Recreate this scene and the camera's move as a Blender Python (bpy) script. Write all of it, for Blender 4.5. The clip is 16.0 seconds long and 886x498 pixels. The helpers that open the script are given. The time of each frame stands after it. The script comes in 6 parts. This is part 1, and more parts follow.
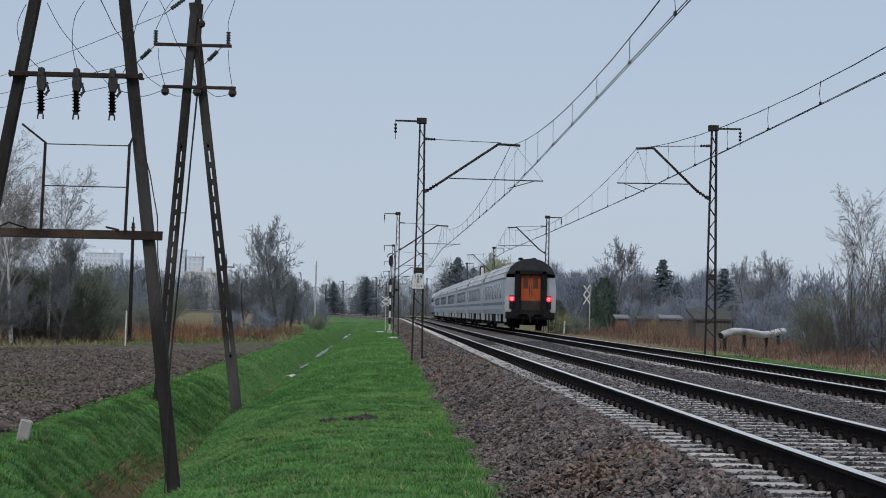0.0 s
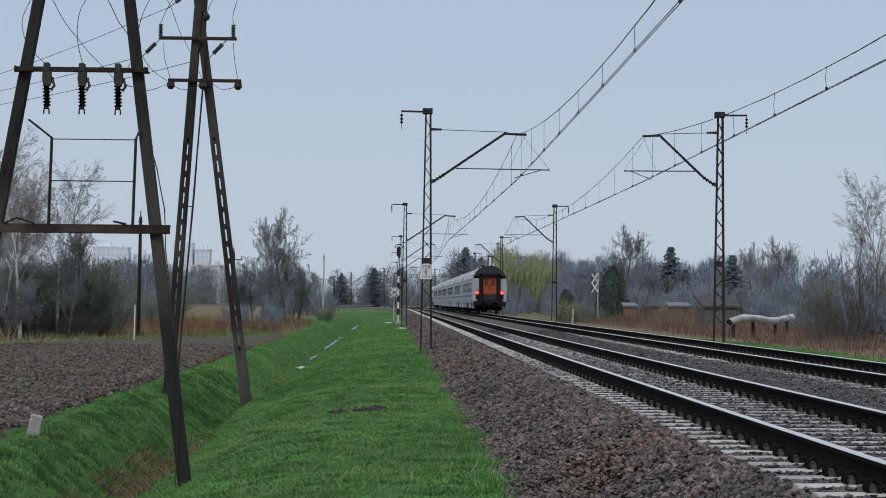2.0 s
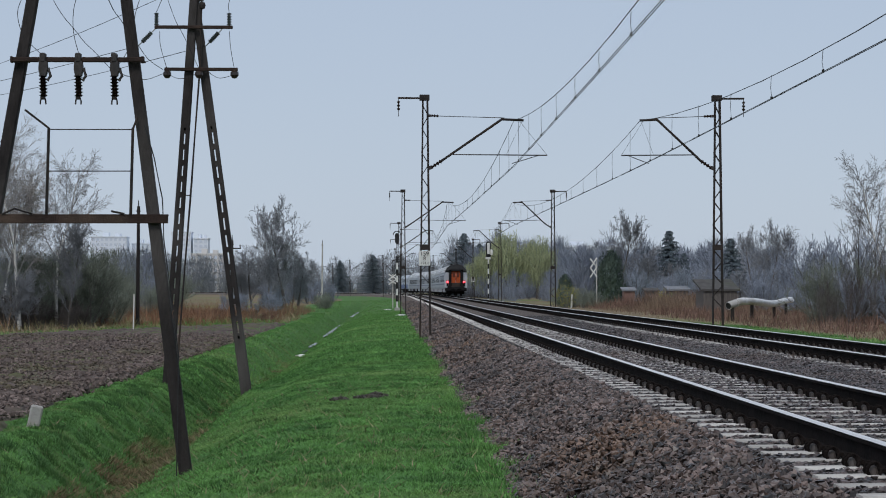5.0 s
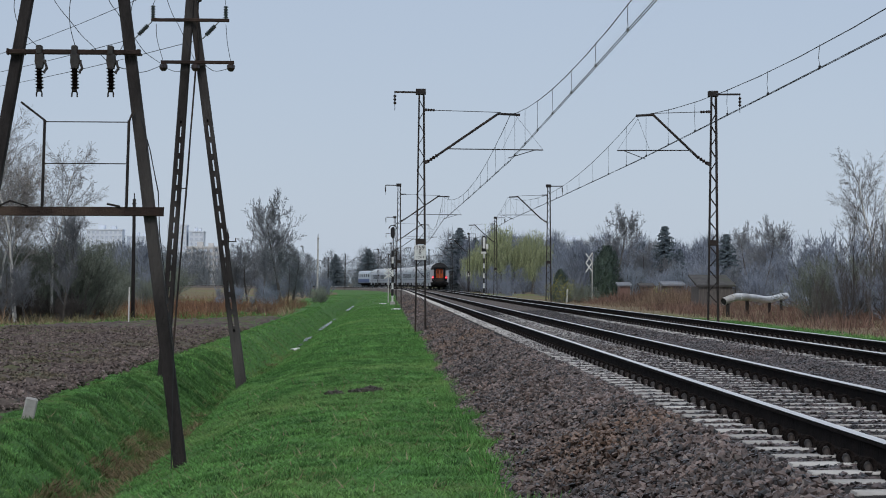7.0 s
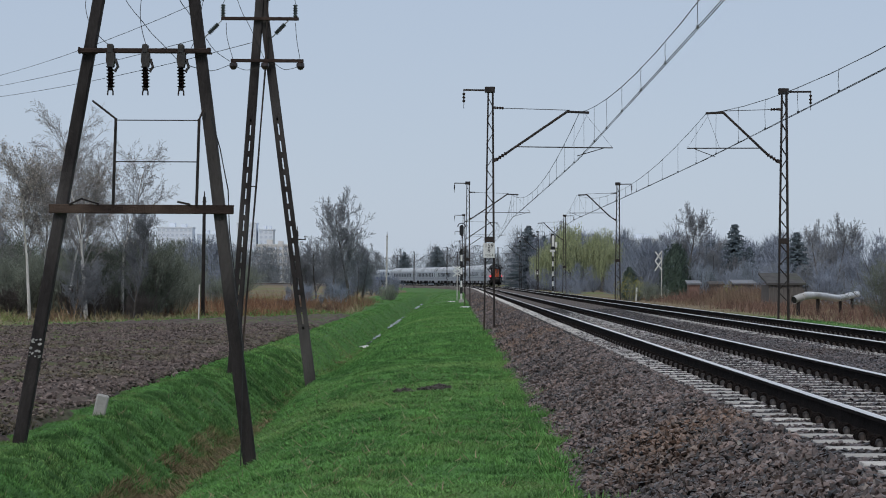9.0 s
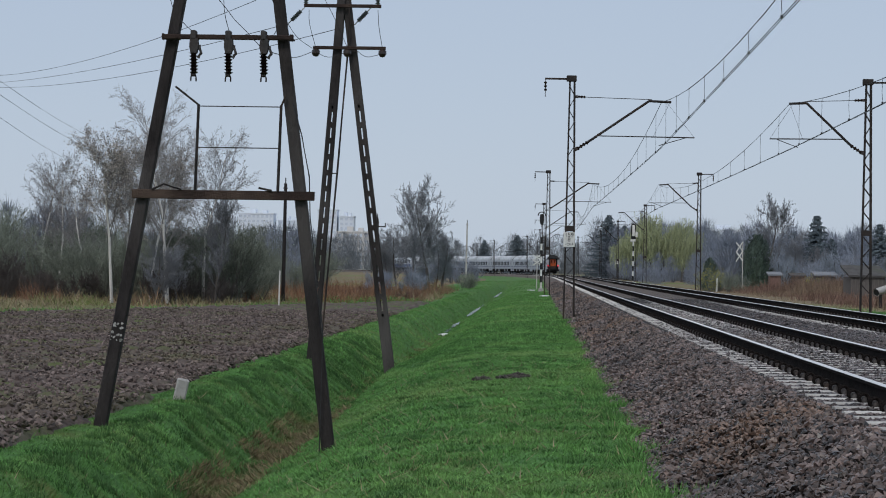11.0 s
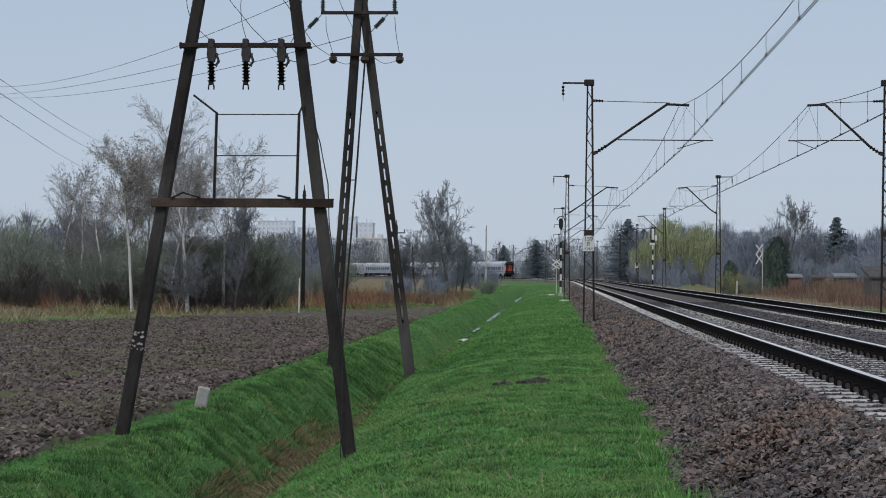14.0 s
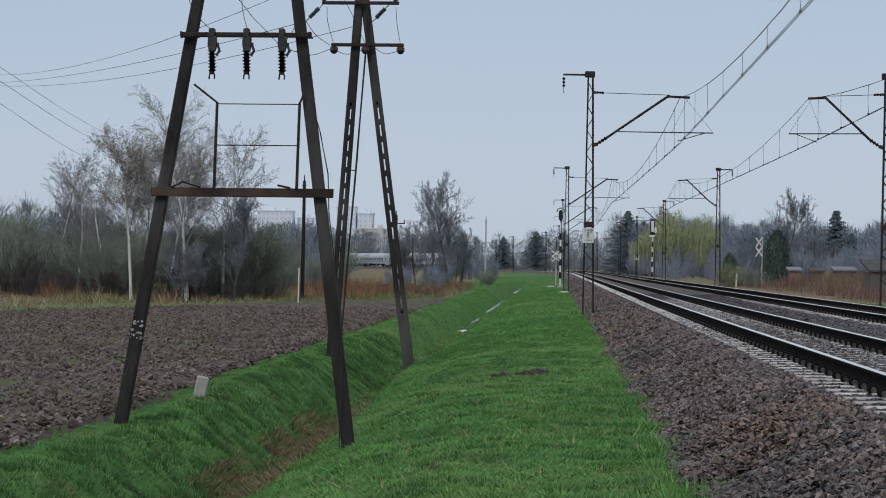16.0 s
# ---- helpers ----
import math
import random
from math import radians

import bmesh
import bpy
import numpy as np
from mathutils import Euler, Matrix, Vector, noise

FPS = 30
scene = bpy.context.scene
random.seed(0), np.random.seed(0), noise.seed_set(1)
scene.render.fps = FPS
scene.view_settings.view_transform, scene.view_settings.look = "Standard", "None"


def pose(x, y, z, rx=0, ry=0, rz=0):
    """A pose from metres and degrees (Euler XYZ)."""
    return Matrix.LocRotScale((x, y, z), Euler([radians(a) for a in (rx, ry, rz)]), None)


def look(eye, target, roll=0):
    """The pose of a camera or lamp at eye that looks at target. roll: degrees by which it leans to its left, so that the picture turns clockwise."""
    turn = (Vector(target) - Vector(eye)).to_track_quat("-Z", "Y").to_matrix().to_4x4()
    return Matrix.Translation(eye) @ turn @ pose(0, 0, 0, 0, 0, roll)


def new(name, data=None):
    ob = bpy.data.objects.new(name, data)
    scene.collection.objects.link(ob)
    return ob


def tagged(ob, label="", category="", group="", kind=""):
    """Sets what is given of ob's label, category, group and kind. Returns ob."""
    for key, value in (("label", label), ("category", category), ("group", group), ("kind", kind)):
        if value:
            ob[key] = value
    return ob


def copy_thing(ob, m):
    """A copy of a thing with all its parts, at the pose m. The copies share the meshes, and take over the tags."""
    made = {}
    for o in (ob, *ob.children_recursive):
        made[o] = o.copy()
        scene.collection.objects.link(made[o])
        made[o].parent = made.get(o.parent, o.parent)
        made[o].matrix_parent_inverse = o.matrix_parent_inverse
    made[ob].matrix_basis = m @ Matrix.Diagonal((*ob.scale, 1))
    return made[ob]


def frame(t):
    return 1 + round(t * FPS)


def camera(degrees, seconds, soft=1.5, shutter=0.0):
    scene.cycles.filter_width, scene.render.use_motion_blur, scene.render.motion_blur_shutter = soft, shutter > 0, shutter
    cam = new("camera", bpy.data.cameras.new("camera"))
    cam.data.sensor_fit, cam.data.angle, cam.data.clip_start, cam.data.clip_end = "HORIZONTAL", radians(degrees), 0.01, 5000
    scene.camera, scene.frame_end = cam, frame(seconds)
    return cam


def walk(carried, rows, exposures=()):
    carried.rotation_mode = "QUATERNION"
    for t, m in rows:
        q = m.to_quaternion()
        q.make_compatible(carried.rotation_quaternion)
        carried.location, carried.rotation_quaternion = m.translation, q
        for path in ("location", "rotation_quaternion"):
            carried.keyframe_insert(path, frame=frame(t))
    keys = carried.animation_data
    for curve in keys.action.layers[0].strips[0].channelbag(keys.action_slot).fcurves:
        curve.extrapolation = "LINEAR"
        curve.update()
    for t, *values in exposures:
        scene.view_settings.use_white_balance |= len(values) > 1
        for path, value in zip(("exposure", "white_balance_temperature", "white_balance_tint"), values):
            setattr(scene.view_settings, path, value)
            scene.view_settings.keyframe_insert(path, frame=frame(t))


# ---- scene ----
# ---------- camera ----------
EYE = (0.0, 0.0, 1.0)
TURNS = [  # seconds, yaw to the left, pitch, lean
    (0.0, -1.597, 1.754, 1.294), (0.5, -1.565, 1.644, 0.940), (1.0, -1.472, 1.713, 0.681), (1.5, -1.419, 1.667, 0.676),
    (2.0, -1.391, 1.479, 0.590), (2.5, -1.367, 1.297, 0.259), (3.0, -1.379, 1.313, 0.024), (3.5, -1.425, 1.235, -0.024),
    (4.0, -1.460, 1.102, -0.101), (6.5, -1.490, 1.102, 0.237), (7.0, -1.560, 0.942, 0.262), (7.5, -1.488, 0.698, 0.273),
    (8.0, -1.162, 0.759, 0.363), (8.5, -0.471, 0.827, 0.376), (9.0, 0.349, 0.876, 0.337), (11.5, 3.034, 0.451, 0.661),
    (12.0, 3.353, 0.436, 0.200), (12.5, 3.304, 0.516, 0.125), (13.0, 3.235, 0.607, 0.173), (13.5, 3.125, 0.681, 0.212),
    (14.0, 3.099, 0.675, 0.347), (14.5, 3.121, 0.608, 0.452), (15.0, 3.132, 0.426, 0.481), (15.5, 3.146, 0.380, 0.518),
    (16.0, 3.087, 0.422, 0.701)]
cam = camera(24.2, 16.0, soft=1.0)
walk(cam, [(t, pose(*EYE, 90 + p, 0, y) @ pose(0, 0, 0, 0, 0, r)) for t, y, p, r in TURNS],
     exposures=[(0.0, 0.0), (16.0, 0.0)])

# ---------- sky and sun: an overcast spring day ----------
world = bpy.data.worlds.new("overcast_sky")
scene.world = world
world.use_nodes = True
wn, wl = world.node_tree.nodes, world.node_tree.links
wn.clear()
w_out = wn.new("ShaderNodeOutputWorld")
w_bg = wn.new("ShaderNodeBackground")
w_sky = wn.new("ShaderNodeTexSky")
w_sky.sky_type = "NISHITA"
w_sky.sun_disc = False
w_sky.sun_elevation, w_sky.sun_rotation = radians(38), radians(200)
w_mul = wn.new("ShaderNodeMix")
w_mul.data_type, w_mul.blend_type = "RGBA", "MULTIPLY"
w_mul.inputs[0].default_value = 1.0
w_mul.inputs[7].default_value = (0.10, 0.10, 0.10, 1)
w_co = wn.new("ShaderNodeTexCoord")
w_sep = wn.new("ShaderNodeSeparateXYZ")
w_ramp = wn.new("ShaderNodeValToRGB")
w_ramp.color_ramp.elements[0].position, w_ramp.color_ramp.elements[0].color = 0.0, (0.490, 0.570, 0.685, 1)
w_ramp.color_ramp.elements[1].position, w_ramp.color_ramp.elements[1].color = 0.22, (0.415, 0.505, 0.655, 1)
w_el = w_ramp.color_ramp.elements.new(1.0)
w_el.color = (0.62, 0.66, 0.72, 1)
w_noise = wn.new("ShaderNodeTexNoise")
w_noise.inputs["Scale"].default_value = 3.0
w_noise.inputs["Detail"].default_value = 3.0
w_add = wn.new("ShaderNodeMath")
w_add.operation = "MULTIPLY_ADD"
w_add.inputs[1].default_value, w_add.inputs[2].default_value = 0.06, -0.03
w_sum = wn.new("ShaderNodeMath")
w_mix = wn.new("ShaderNodeMix")
w_mix.data_type = "RGBA"
w_mix.inputs[0].default_value = 0.9
wl.new(w_co.outputs["Generated"], w_sep.inputs[0])
wl.new(w_co.outputs["Generated"], w_noise.inputs["Vector"])
wl.new(w_noise.outputs["Fac"], w_add.inputs[0])
wl.new(w_sep.outputs["Z"], w_sum.inputs[0])
wl.new(w_add.outputs[0], w_sum.inputs[1])
wl.new(w_sum.outputs[0], w_ramp.inputs[0])
wl.new(w_sky.outputs[0], w_mul.inputs[6])
wl.new(w_mul.outputs[2], w_mix.inputs[6])
wl.new(w_ramp.outputs[0], w_mix.inputs[7])
wl.new(w_mix.outputs[2], w_bg.inputs["Color"])
wl.new(w_bg.outputs[0], w_out.inputs[0])
sun = new("sun", bpy.data.lights.new("sun", "SUN"))
sun.data.energy, sun.data.angle, sun.data.color = 1.2, radians(18), (1.0, 0.97, 0.93)
sun.matrix_world = look((-20, -60, 60), (0, 0, 0))


# ---------- materials ----------
def shade(name, a, b, scale=4.0, rough=0.85, metal=0.0, bump=0.0, bump_scale=40.0, c=None, per_object=0.0, per_island=0.0,
          glow=None, glow_strength=0.0, stretch=(1, 1, 1), world_space=False, spec=0.3):
    """Two-scale noise between colours a and b, with stains of c, fine relief and random lightness."""
    m = bpy.data.materials.new(name)
    m.use_nodes = True
    nodes, link = m.node_tree.nodes, m.node_tree.links.new
    bs = nodes["Principled BSDF"]
    bs.inputs["Roughness"].default_value, bs.inputs["Metallic"].default_value = rough, metal
    bs.inputs["Specular IOR Level"].default_value = spec
    if glow:
        bs.inputs["Emission Color"].default_value = (*glow, 1)
        bs.inputs["Emission Strength"].default_value = glow_strength
    if world_space:
        co = nodes.new("ShaderNodeNewGeometry").outputs["Position"]
    else:
        co = nodes.new("ShaderNodeTexCoord").outputs["Object"]
    mp = nodes.new("ShaderNodeMapping")
    mp.inputs["Scale"].default_value = stretch
    link(co, mp.inputs[0])
    n1 = nodes.new("ShaderNodeTexNoise")
    n1.inputs["Scale"].default_value, n1.inputs["Detail"].default_value = scale, 6.0
    n1.inputs["Roughness"].default_value = 0.65
    link(mp.outputs[0], n1.inputs["Vector"])
    ramp = nodes.new("ShaderNodeValToRGB")
    ramp.color_ramp.elements[0].position, ramp.color_ramp.elements[0].color = 0.32, (*a, 1)
    ramp.color_ramp.elements[1].position, ramp.color_ramp.elements[1].color = 0.68, (*b, 1)
    link(n1.outputs["Fac"], ramp.inputs[0])
    col = ramp.outputs[0]
    if c:
        n2 = nodes.new("ShaderNodeTexNoise")
        n2.inputs["Scale"].default_value, n2.inputs["Detail"].default_value = scale * 0.17, 4.0
        link(mp.outputs[0], n2.inputs["Vector"])
        r2 = nodes.new("ShaderNodeValToRGB")
        r2.color_ramp.elements[0].position, r2.color_ramp.elements[1].position = 0.5, 0.68
        link(n2.outputs["Fac"], r2.inputs[0])
        mx = nodes.new("ShaderNodeMix")
        mx.data_type = "RGBA"
        mx.inputs[7].default_value = (*c, 1)
        link(r2.outputs[0], mx.inputs[0])
        link(col, mx.inputs[6])
        col = mx.outputs[2]
    for amount, source in ((per_object, ("ShaderNodeObjectInfo", "Random")), (per_island, ("ShaderNodeNewGeometry", "Random Per Island"))):
        if amount:
            rnd = nodes.new(source[0]).outputs[source[1]]
            mr = nodes.new("ShaderNodeMapRange")
            mr.inputs[3].default_value, mr.inputs[4].default_value = 1 - amount, 1 + amount
            link(rnd, mr.inputs[0])
            hs = nodes.new("ShaderNodeHueSaturation")
            link(mr.outputs[0], hs.inputs["Value"])
            link(col, hs.inputs["Color"])
            col = hs.outputs[0]
    link(col, bs.inputs["Base Color"])
    if bump:
        n3 = nodes.new("ShaderNodeTexNoise")
        n3.inputs["Scale"].default_value, n3.inputs["Detail"].default_value = bump_scale, 5.0
        link(mp.outputs[0], n3.inputs["Vector"])
        bp = nodes.new("ShaderNodeBump")
        bp.inputs["Strength"].default_value, bp.inputs["Distance"].default_value = bump, 0.05
        link(n3.outputs["Fac"], bp.inputs["Height"])
        link(bp.outputs[0], bs.inputs["Normal"])
    return m


GRASS = shade("grass_sward", (0.034, 0.105, 0.024), (0.095, 0.235, 0.052), 5.0, 0.9, bump=1.0, bump_scale=16, c=(0.10, 0.13, 0.03), world_space=True)
BLADE = shade("grass_blade", (0.034, 0.104, 0.026), (0.150, 0.340, 0.086), 1.3, 0.75, c=(0.172, 0.30, 0.088), per_island=0.5, world_space=True)
# Darker blades: shade among the tufts and hollows is put into their colour.
DARKBLADE = shade("shade_dark_grass_blade", (0.026, 0.075, 0.022), (0.065, 0.150, 0.040), 0.9, 0.75, per_island=0.4, world_space=True)
DRYBLADE = shade("dry_grass_blade", (0.19, 0.15, 0.095), (0.32, 0.255, 0.165), 0.7, 0.9, c=(0.15, 0.19, 0.06), per_island=0.4, world_space=True)
REED = shade("red_brown_stems", (0.125, 0.072, 0.056), (0.215, 0.138, 0.108), 0.25, 0.9, c=(0.22, 0.165, 0.115), per_island=0.5, world_space=True)
ROUGHLAND = shade("rough_meadow", (0.14, 0.105, 0.065), (0.23, 0.18, 0.105), 0.18, 0.95, bump=0.8, bump_scale=6, c=(0.11, 0.17, 0.035), world_space=True)
SOIL = shade("ploughed_soil", (0.060, 0.047, 0.042), (0.155, 0.122, 0.110), 2.2, 0.95, bump=1.0, bump_scale=9, c=(0.10, 0.115, 0.048), world_space=True)
BALLASTBED = shade("ballast_gravel", (0.050, 0.042, 0.039), (0.165, 0.140, 0.129), 16, 0.95, bump=1.0, bump_scale=18, c=(0.13, 0.095, 0.07), world_space=True)
# Near-black bed colour stands in for the shade between the loose stones.
GAPSHADE = shade("gap_shade_gravel", (0.010, 0.009, 0.008), (0.030, 0.025, 0.023), 14, 0.95, bump=0.8, bump_scale=18, world_space=True)
STONE = shade("ballast_stone", (0.036, 0.027, 0.024), (0.150, 0.110, 0.098), 0.9, 0.40, c=(0.128, 0.078, 0.052), per_island=0.98, spec=0.55, world_space=True)
CLOD = shade("earth_clod", (0.082, 0.062, 0.056), (0.200, 0.158, 0.144), 1.2, 0.9, c=(0.11, 0.095, 0.062), per_island=0.55, world_space=True)
MOULD = shade("fresh_dark_mould", (0.050, 0.044, 0.041), (0.120, 0.106, 0.098), 3, 0.95, per_island=0.4, world_space=True)
CONCRETE = shade("pale_concrete", (0.40, 0.385, 0.37), (0.58, 0.56, 0.535), 5, 0.9, bump=0.3, c=(0.30, 0.27, 0.235), per_object=0.22)
OLDPOLE = shade("weathered_dark_concrete", (0.018, 0.015, 0.015), (0.040, 0.034, 0.033), 5, 0.9, bump=0.6, bump_scale=30, c=(0.088, 0.080, 0.076), stretch=(1, 1, 0.35))
RUST = shade("rusty_steel", (0.022, 0.014, 0.012), (0.046, 0.028, 0.022), 7, 0.85, bump=0.4, c=(0.085, 0.058, 0.044))
STEEL = shade("dark_painted_steel", (0.016, 0.013, 0.013), (0.034, 0.028, 0.026), 6, 0.75, bump=0.2, c=(0.050, 0.034, 0.026))
RAILSIDE = shade("rail_rust", (0.008, 0.007, 0.007), (0.020, 0.016, 0.015), 5, 0.95, bump=0.3, spec=0.05)
RAILTOP = shade("polished_rail_head", (0.92, 0.86, 0.80), (0.98, 0.93, 0.88), 3, 0.40, metal=1.0)
# A darker version of the ballast stone, laid between sleepers and tracks.
DARKSTONE = shade("darker_ballast_stone", (0.026, 0.021, 0.021), (0.112, 0.088, 0.086), 0.9, 0.42, c=(0.065, 0.044, 0.036), per_island=0.95, spec=0.5, world_space=True)
FITTING = shade("grey_cast_shoulder", (0.055, 0.050, 0.050), (0.115, 0.105, 0.102), 9, 0.7, c=(0.06, 0.042, 0.034), world_space=True)
WIRE = shade("oxidised_wire", (0.012, 0.013, 0.015), (0.03, 0.03, 0.032), 2, 0.6)
PORCELAIN = shade("brown_porcelain", (0.022, 0.015, 0.013), (0.045, 0.028, 0.022), 8, 0.3, spec=0.5)
CASTING = shade("grey_cast_metal", (0.024, 0.023, 0.024), (0.062, 0.059, 0.058), 9, 0.7, bump=0.2, c=(0.045, 0.032, 0.026))
PALEINS = shade("grey_porcelain", (0.10, 0.12, 0.12), (0.17, 0.19, 0.19), 8, 0.35, spec=0.5)
WHITEPAINT = shade("white_paint", (0.62, 0.62, 0.60), (0.76, 0.76, 0.74), 6, 0.6, c=(0.5, 0.48, 0.44))
BLACKPAINT = shade("black_paint", (0.012, 0.012, 0.013), (0.022, 0.022, 0.024), 6, 0.6)
BARK = shade("grey_brown_bark", (0.075, 0.068, 0.064), (0.14, 0.128, 0.12), 3, 0.95, per_object=0.2)
TWIG = shade("bare_twigs", (0.20, 0.19, 0.19), (0.31, 0.295, 0.29), 0.5, 0.95, per_object=0.22)
TWIGDARK = shade("dark_bare_twigs", (0.060, 0.053, 0.050), (0.110, 0.098, 0.092), 0.5, 0.95, per_object=0.25)
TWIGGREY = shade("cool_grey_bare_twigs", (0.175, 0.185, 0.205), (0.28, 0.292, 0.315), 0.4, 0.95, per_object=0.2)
# The blue-grey of the next two is distance haze put into the twig colour.
TWIGMID = shade("haze_blue_bare_twigs", (0.180, 0.206, 0.258), (0.300, 0.332, 0.396), 0.4, 0.95, per_object=0.25)
TWIGFAR = shade("haze_grey_bare_twigs", (0.18, 0.20, 0.225), (0.28, 0.30, 0.325), 0.3, 0.95, per_object=0.2)
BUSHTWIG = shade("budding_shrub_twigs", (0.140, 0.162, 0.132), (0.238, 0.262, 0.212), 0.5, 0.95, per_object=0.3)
BIRCHBARK = shade("birch_bark", (0.52, 0.50, 0.47), (0.78, 0.76, 0.72), 4, 0.85, c=(0.06, 0.055, 0.05), stretch=(1, 1, 0.5))
BUD = shade("opening_leaf_buds", (0.27, 0.24, 0.21), (0.44, 0.40, 0.36), 1.0, 0.9, per_island=0.3)
# Young yellow-green leaf, paled by some haze put into the colour.
WILLOWLEAF = shade("hazy_fresh_willow_leaf", (0.27, 0.305, 0.17), (0.39, 0.425, 0.25), 0.6, 0.85, per_island=0.3)
# Needle green lightened towards blue: distance haze mixed into the colour.
NEEDLE = shade("haze_blue_spruce_needles", (0.085, 0.112, 0.132), (0.150, 0.185, 0.208), 0.8, 0.9, per_island=0.3)
DITCHDRY = shade("dead_ditch_leaves", (0.11, 0.084, 0.046), (0.235, 0.185, 0.105), 1.5, 0.9, c=(0.08, 0.15, 0.035), per_island=0.5, world_space=True)
RUSTSTEM = shade("rusty_dead_stems", (0.150, 0.072, 0.045), (0.26, 0.145, 0.088), 0.25, 0.9, c=(0.29, 0.215, 0.125), per_island=0.5, world_space=True)
YELLOW = shade("yellow_blossom", (0.34, 0.31, 0.06), (0.46, 0.42, 0.09), 1.0, 0.9, per_island=0.3)
# Thuja green is paled and greyed to hold the haze at its distance.
THUJA = shade("haze_pale_thuja_green", (0.075, 0.105, 0.092), (0.130, 0.172, 0.140), 0.9, 0.9, per_island=0.35)
COACHSIDE = shade("silver_grey_coach_paint", (0.34, 0.365, 0.41), (0.43, 0.455, 0.50), 0.6, 0.45, c=(0.38, 0.39, 0.42), stretch=(1, 0.3, 2))
COACHROOF = shade("silver_roof", (0.42, 0.44, 0.47), (0.62, 0.64, 0.67), 0.9, 0.4, bump=0.2, bump_scale=3, c=(0.34, 0.35, 0.37), stretch=(1, 2.0, 1))
COACHSEAM = shade("sooty_roof_seam", (0.10, 0.105, 0.115), (0.19, 0.195, 0.21), 1.5, 0.7)
COACHBAND = shade("blue_stripe", (0.10, 0.115, 0.165), (0.15, 0.165, 0.215), 1, 0.5)
COACHDARK = shade("sooty_black_steel", (0.010, 0.010, 0.011), (0.022, 0.021, 0.022), 3, 0.85, spec=0.1)
COACHHOOD = shade("grey_roof_end", (0.022, 0.022, 0.024), (0.046, 0.046, 0.050), 2, 0.7, c=(0.03, 0.03, 0.032))
COACHGLASS = shade("tinted_coach_glass", (0.035, 0.045, 0.058), (0.05, 0.062, 0.078), 0.5, 0.08, spec=0.6)
DOORGLASS = shade("dim_brown_glass", (0.085, 0.026, 0.016), (0.13, 0.036, 0.02), 3, 0.25)
ORANGE = shade("orange_end_door", (0.33, 0.058, 0.014), (0.45, 0.085, 0.02), 2.5, 0.6)
TAILRING = shade("bright_lamp_ring", (0.7, 0.1, 0.1), (0.8, 0.15, 0.15), 2, 0.4, glow=(1.0, 0.25, 0.28), glow_strength=3.0)
TAILLAMP = shade("red_tail_lamp", (0.5, 0.02, 0.02), (0.6, 0.03, 0.03), 2, 0.4, glow=(1.0, 0.010, 0.03), glow_strength=1.6)
LOCOBLUE = shade("loco_blue_paint", (0.06, 0.10, 0.24), (0.10, 0.15, 0.31), 1, 0.45)
LOCOWHITE = shade("loco_pale_grey_paint", (0.42, 0.46, 0.52), (0.52, 0.56, 0.62), 1, 0.45)
PIPEMETAL = shade("aluminium_pipe_cladding", (0.62, 0.63, 0.65), (0.78, 0.79, 0.81), 2.5, 0.5, metal=0.1, bump=0.25, bump_scale=6, c=(0.5, 0.49, 0.48))
BOARD = shade("weathered_boards", (0.085, 0.076, 0.072), (0.155, 0.138, 0.128), 3, 0.9, stretch=(6, 6, 0.4))
ROOFING = shade("grey_roofing_felt", (0.055, 0.052, 0.052), (0.10, 0.095, 0.092), 2, 0.9, c=(0.07, 0.08, 0.05))
PALEROOF = shade("pale_sheet_roof", (0.15, 0.16, 0.18), (0.24, 0.25, 0.27), 2, 0.7, c=(0.10, 0.095, 0.09))
BRICK = shade("red_brick_wall", (0.17, 0.105, 0.09), (0.24, 0.145, 0.122), 6, 0.9)
# Facades and panes are paled towards the sky: haze put into their colour.
FACADE = shade("haze_pale_panel_facade", (0.68, 0.73, 0.81), (0.74, 0.79, 0.86), 0.05, 0.9)
FACADEWARM = shade("haze_pale_ochre_facade", (0.58, 0.57, 0.56), (0.64, 0.62, 0.61), 0.05, 0.9)
PANE = shade("haze_pale_window_pane", (0.57, 0.63, 0.73), (0.62, 0.68, 0.78), 0.3, 0.2)
WATER = shade("still_ditch_water", (0.05, 0.06, 0.06), (0.07, 0.08, 0.08), 1, 0.08, bump=0.12, bump_scale=1.5, spec=0.8)


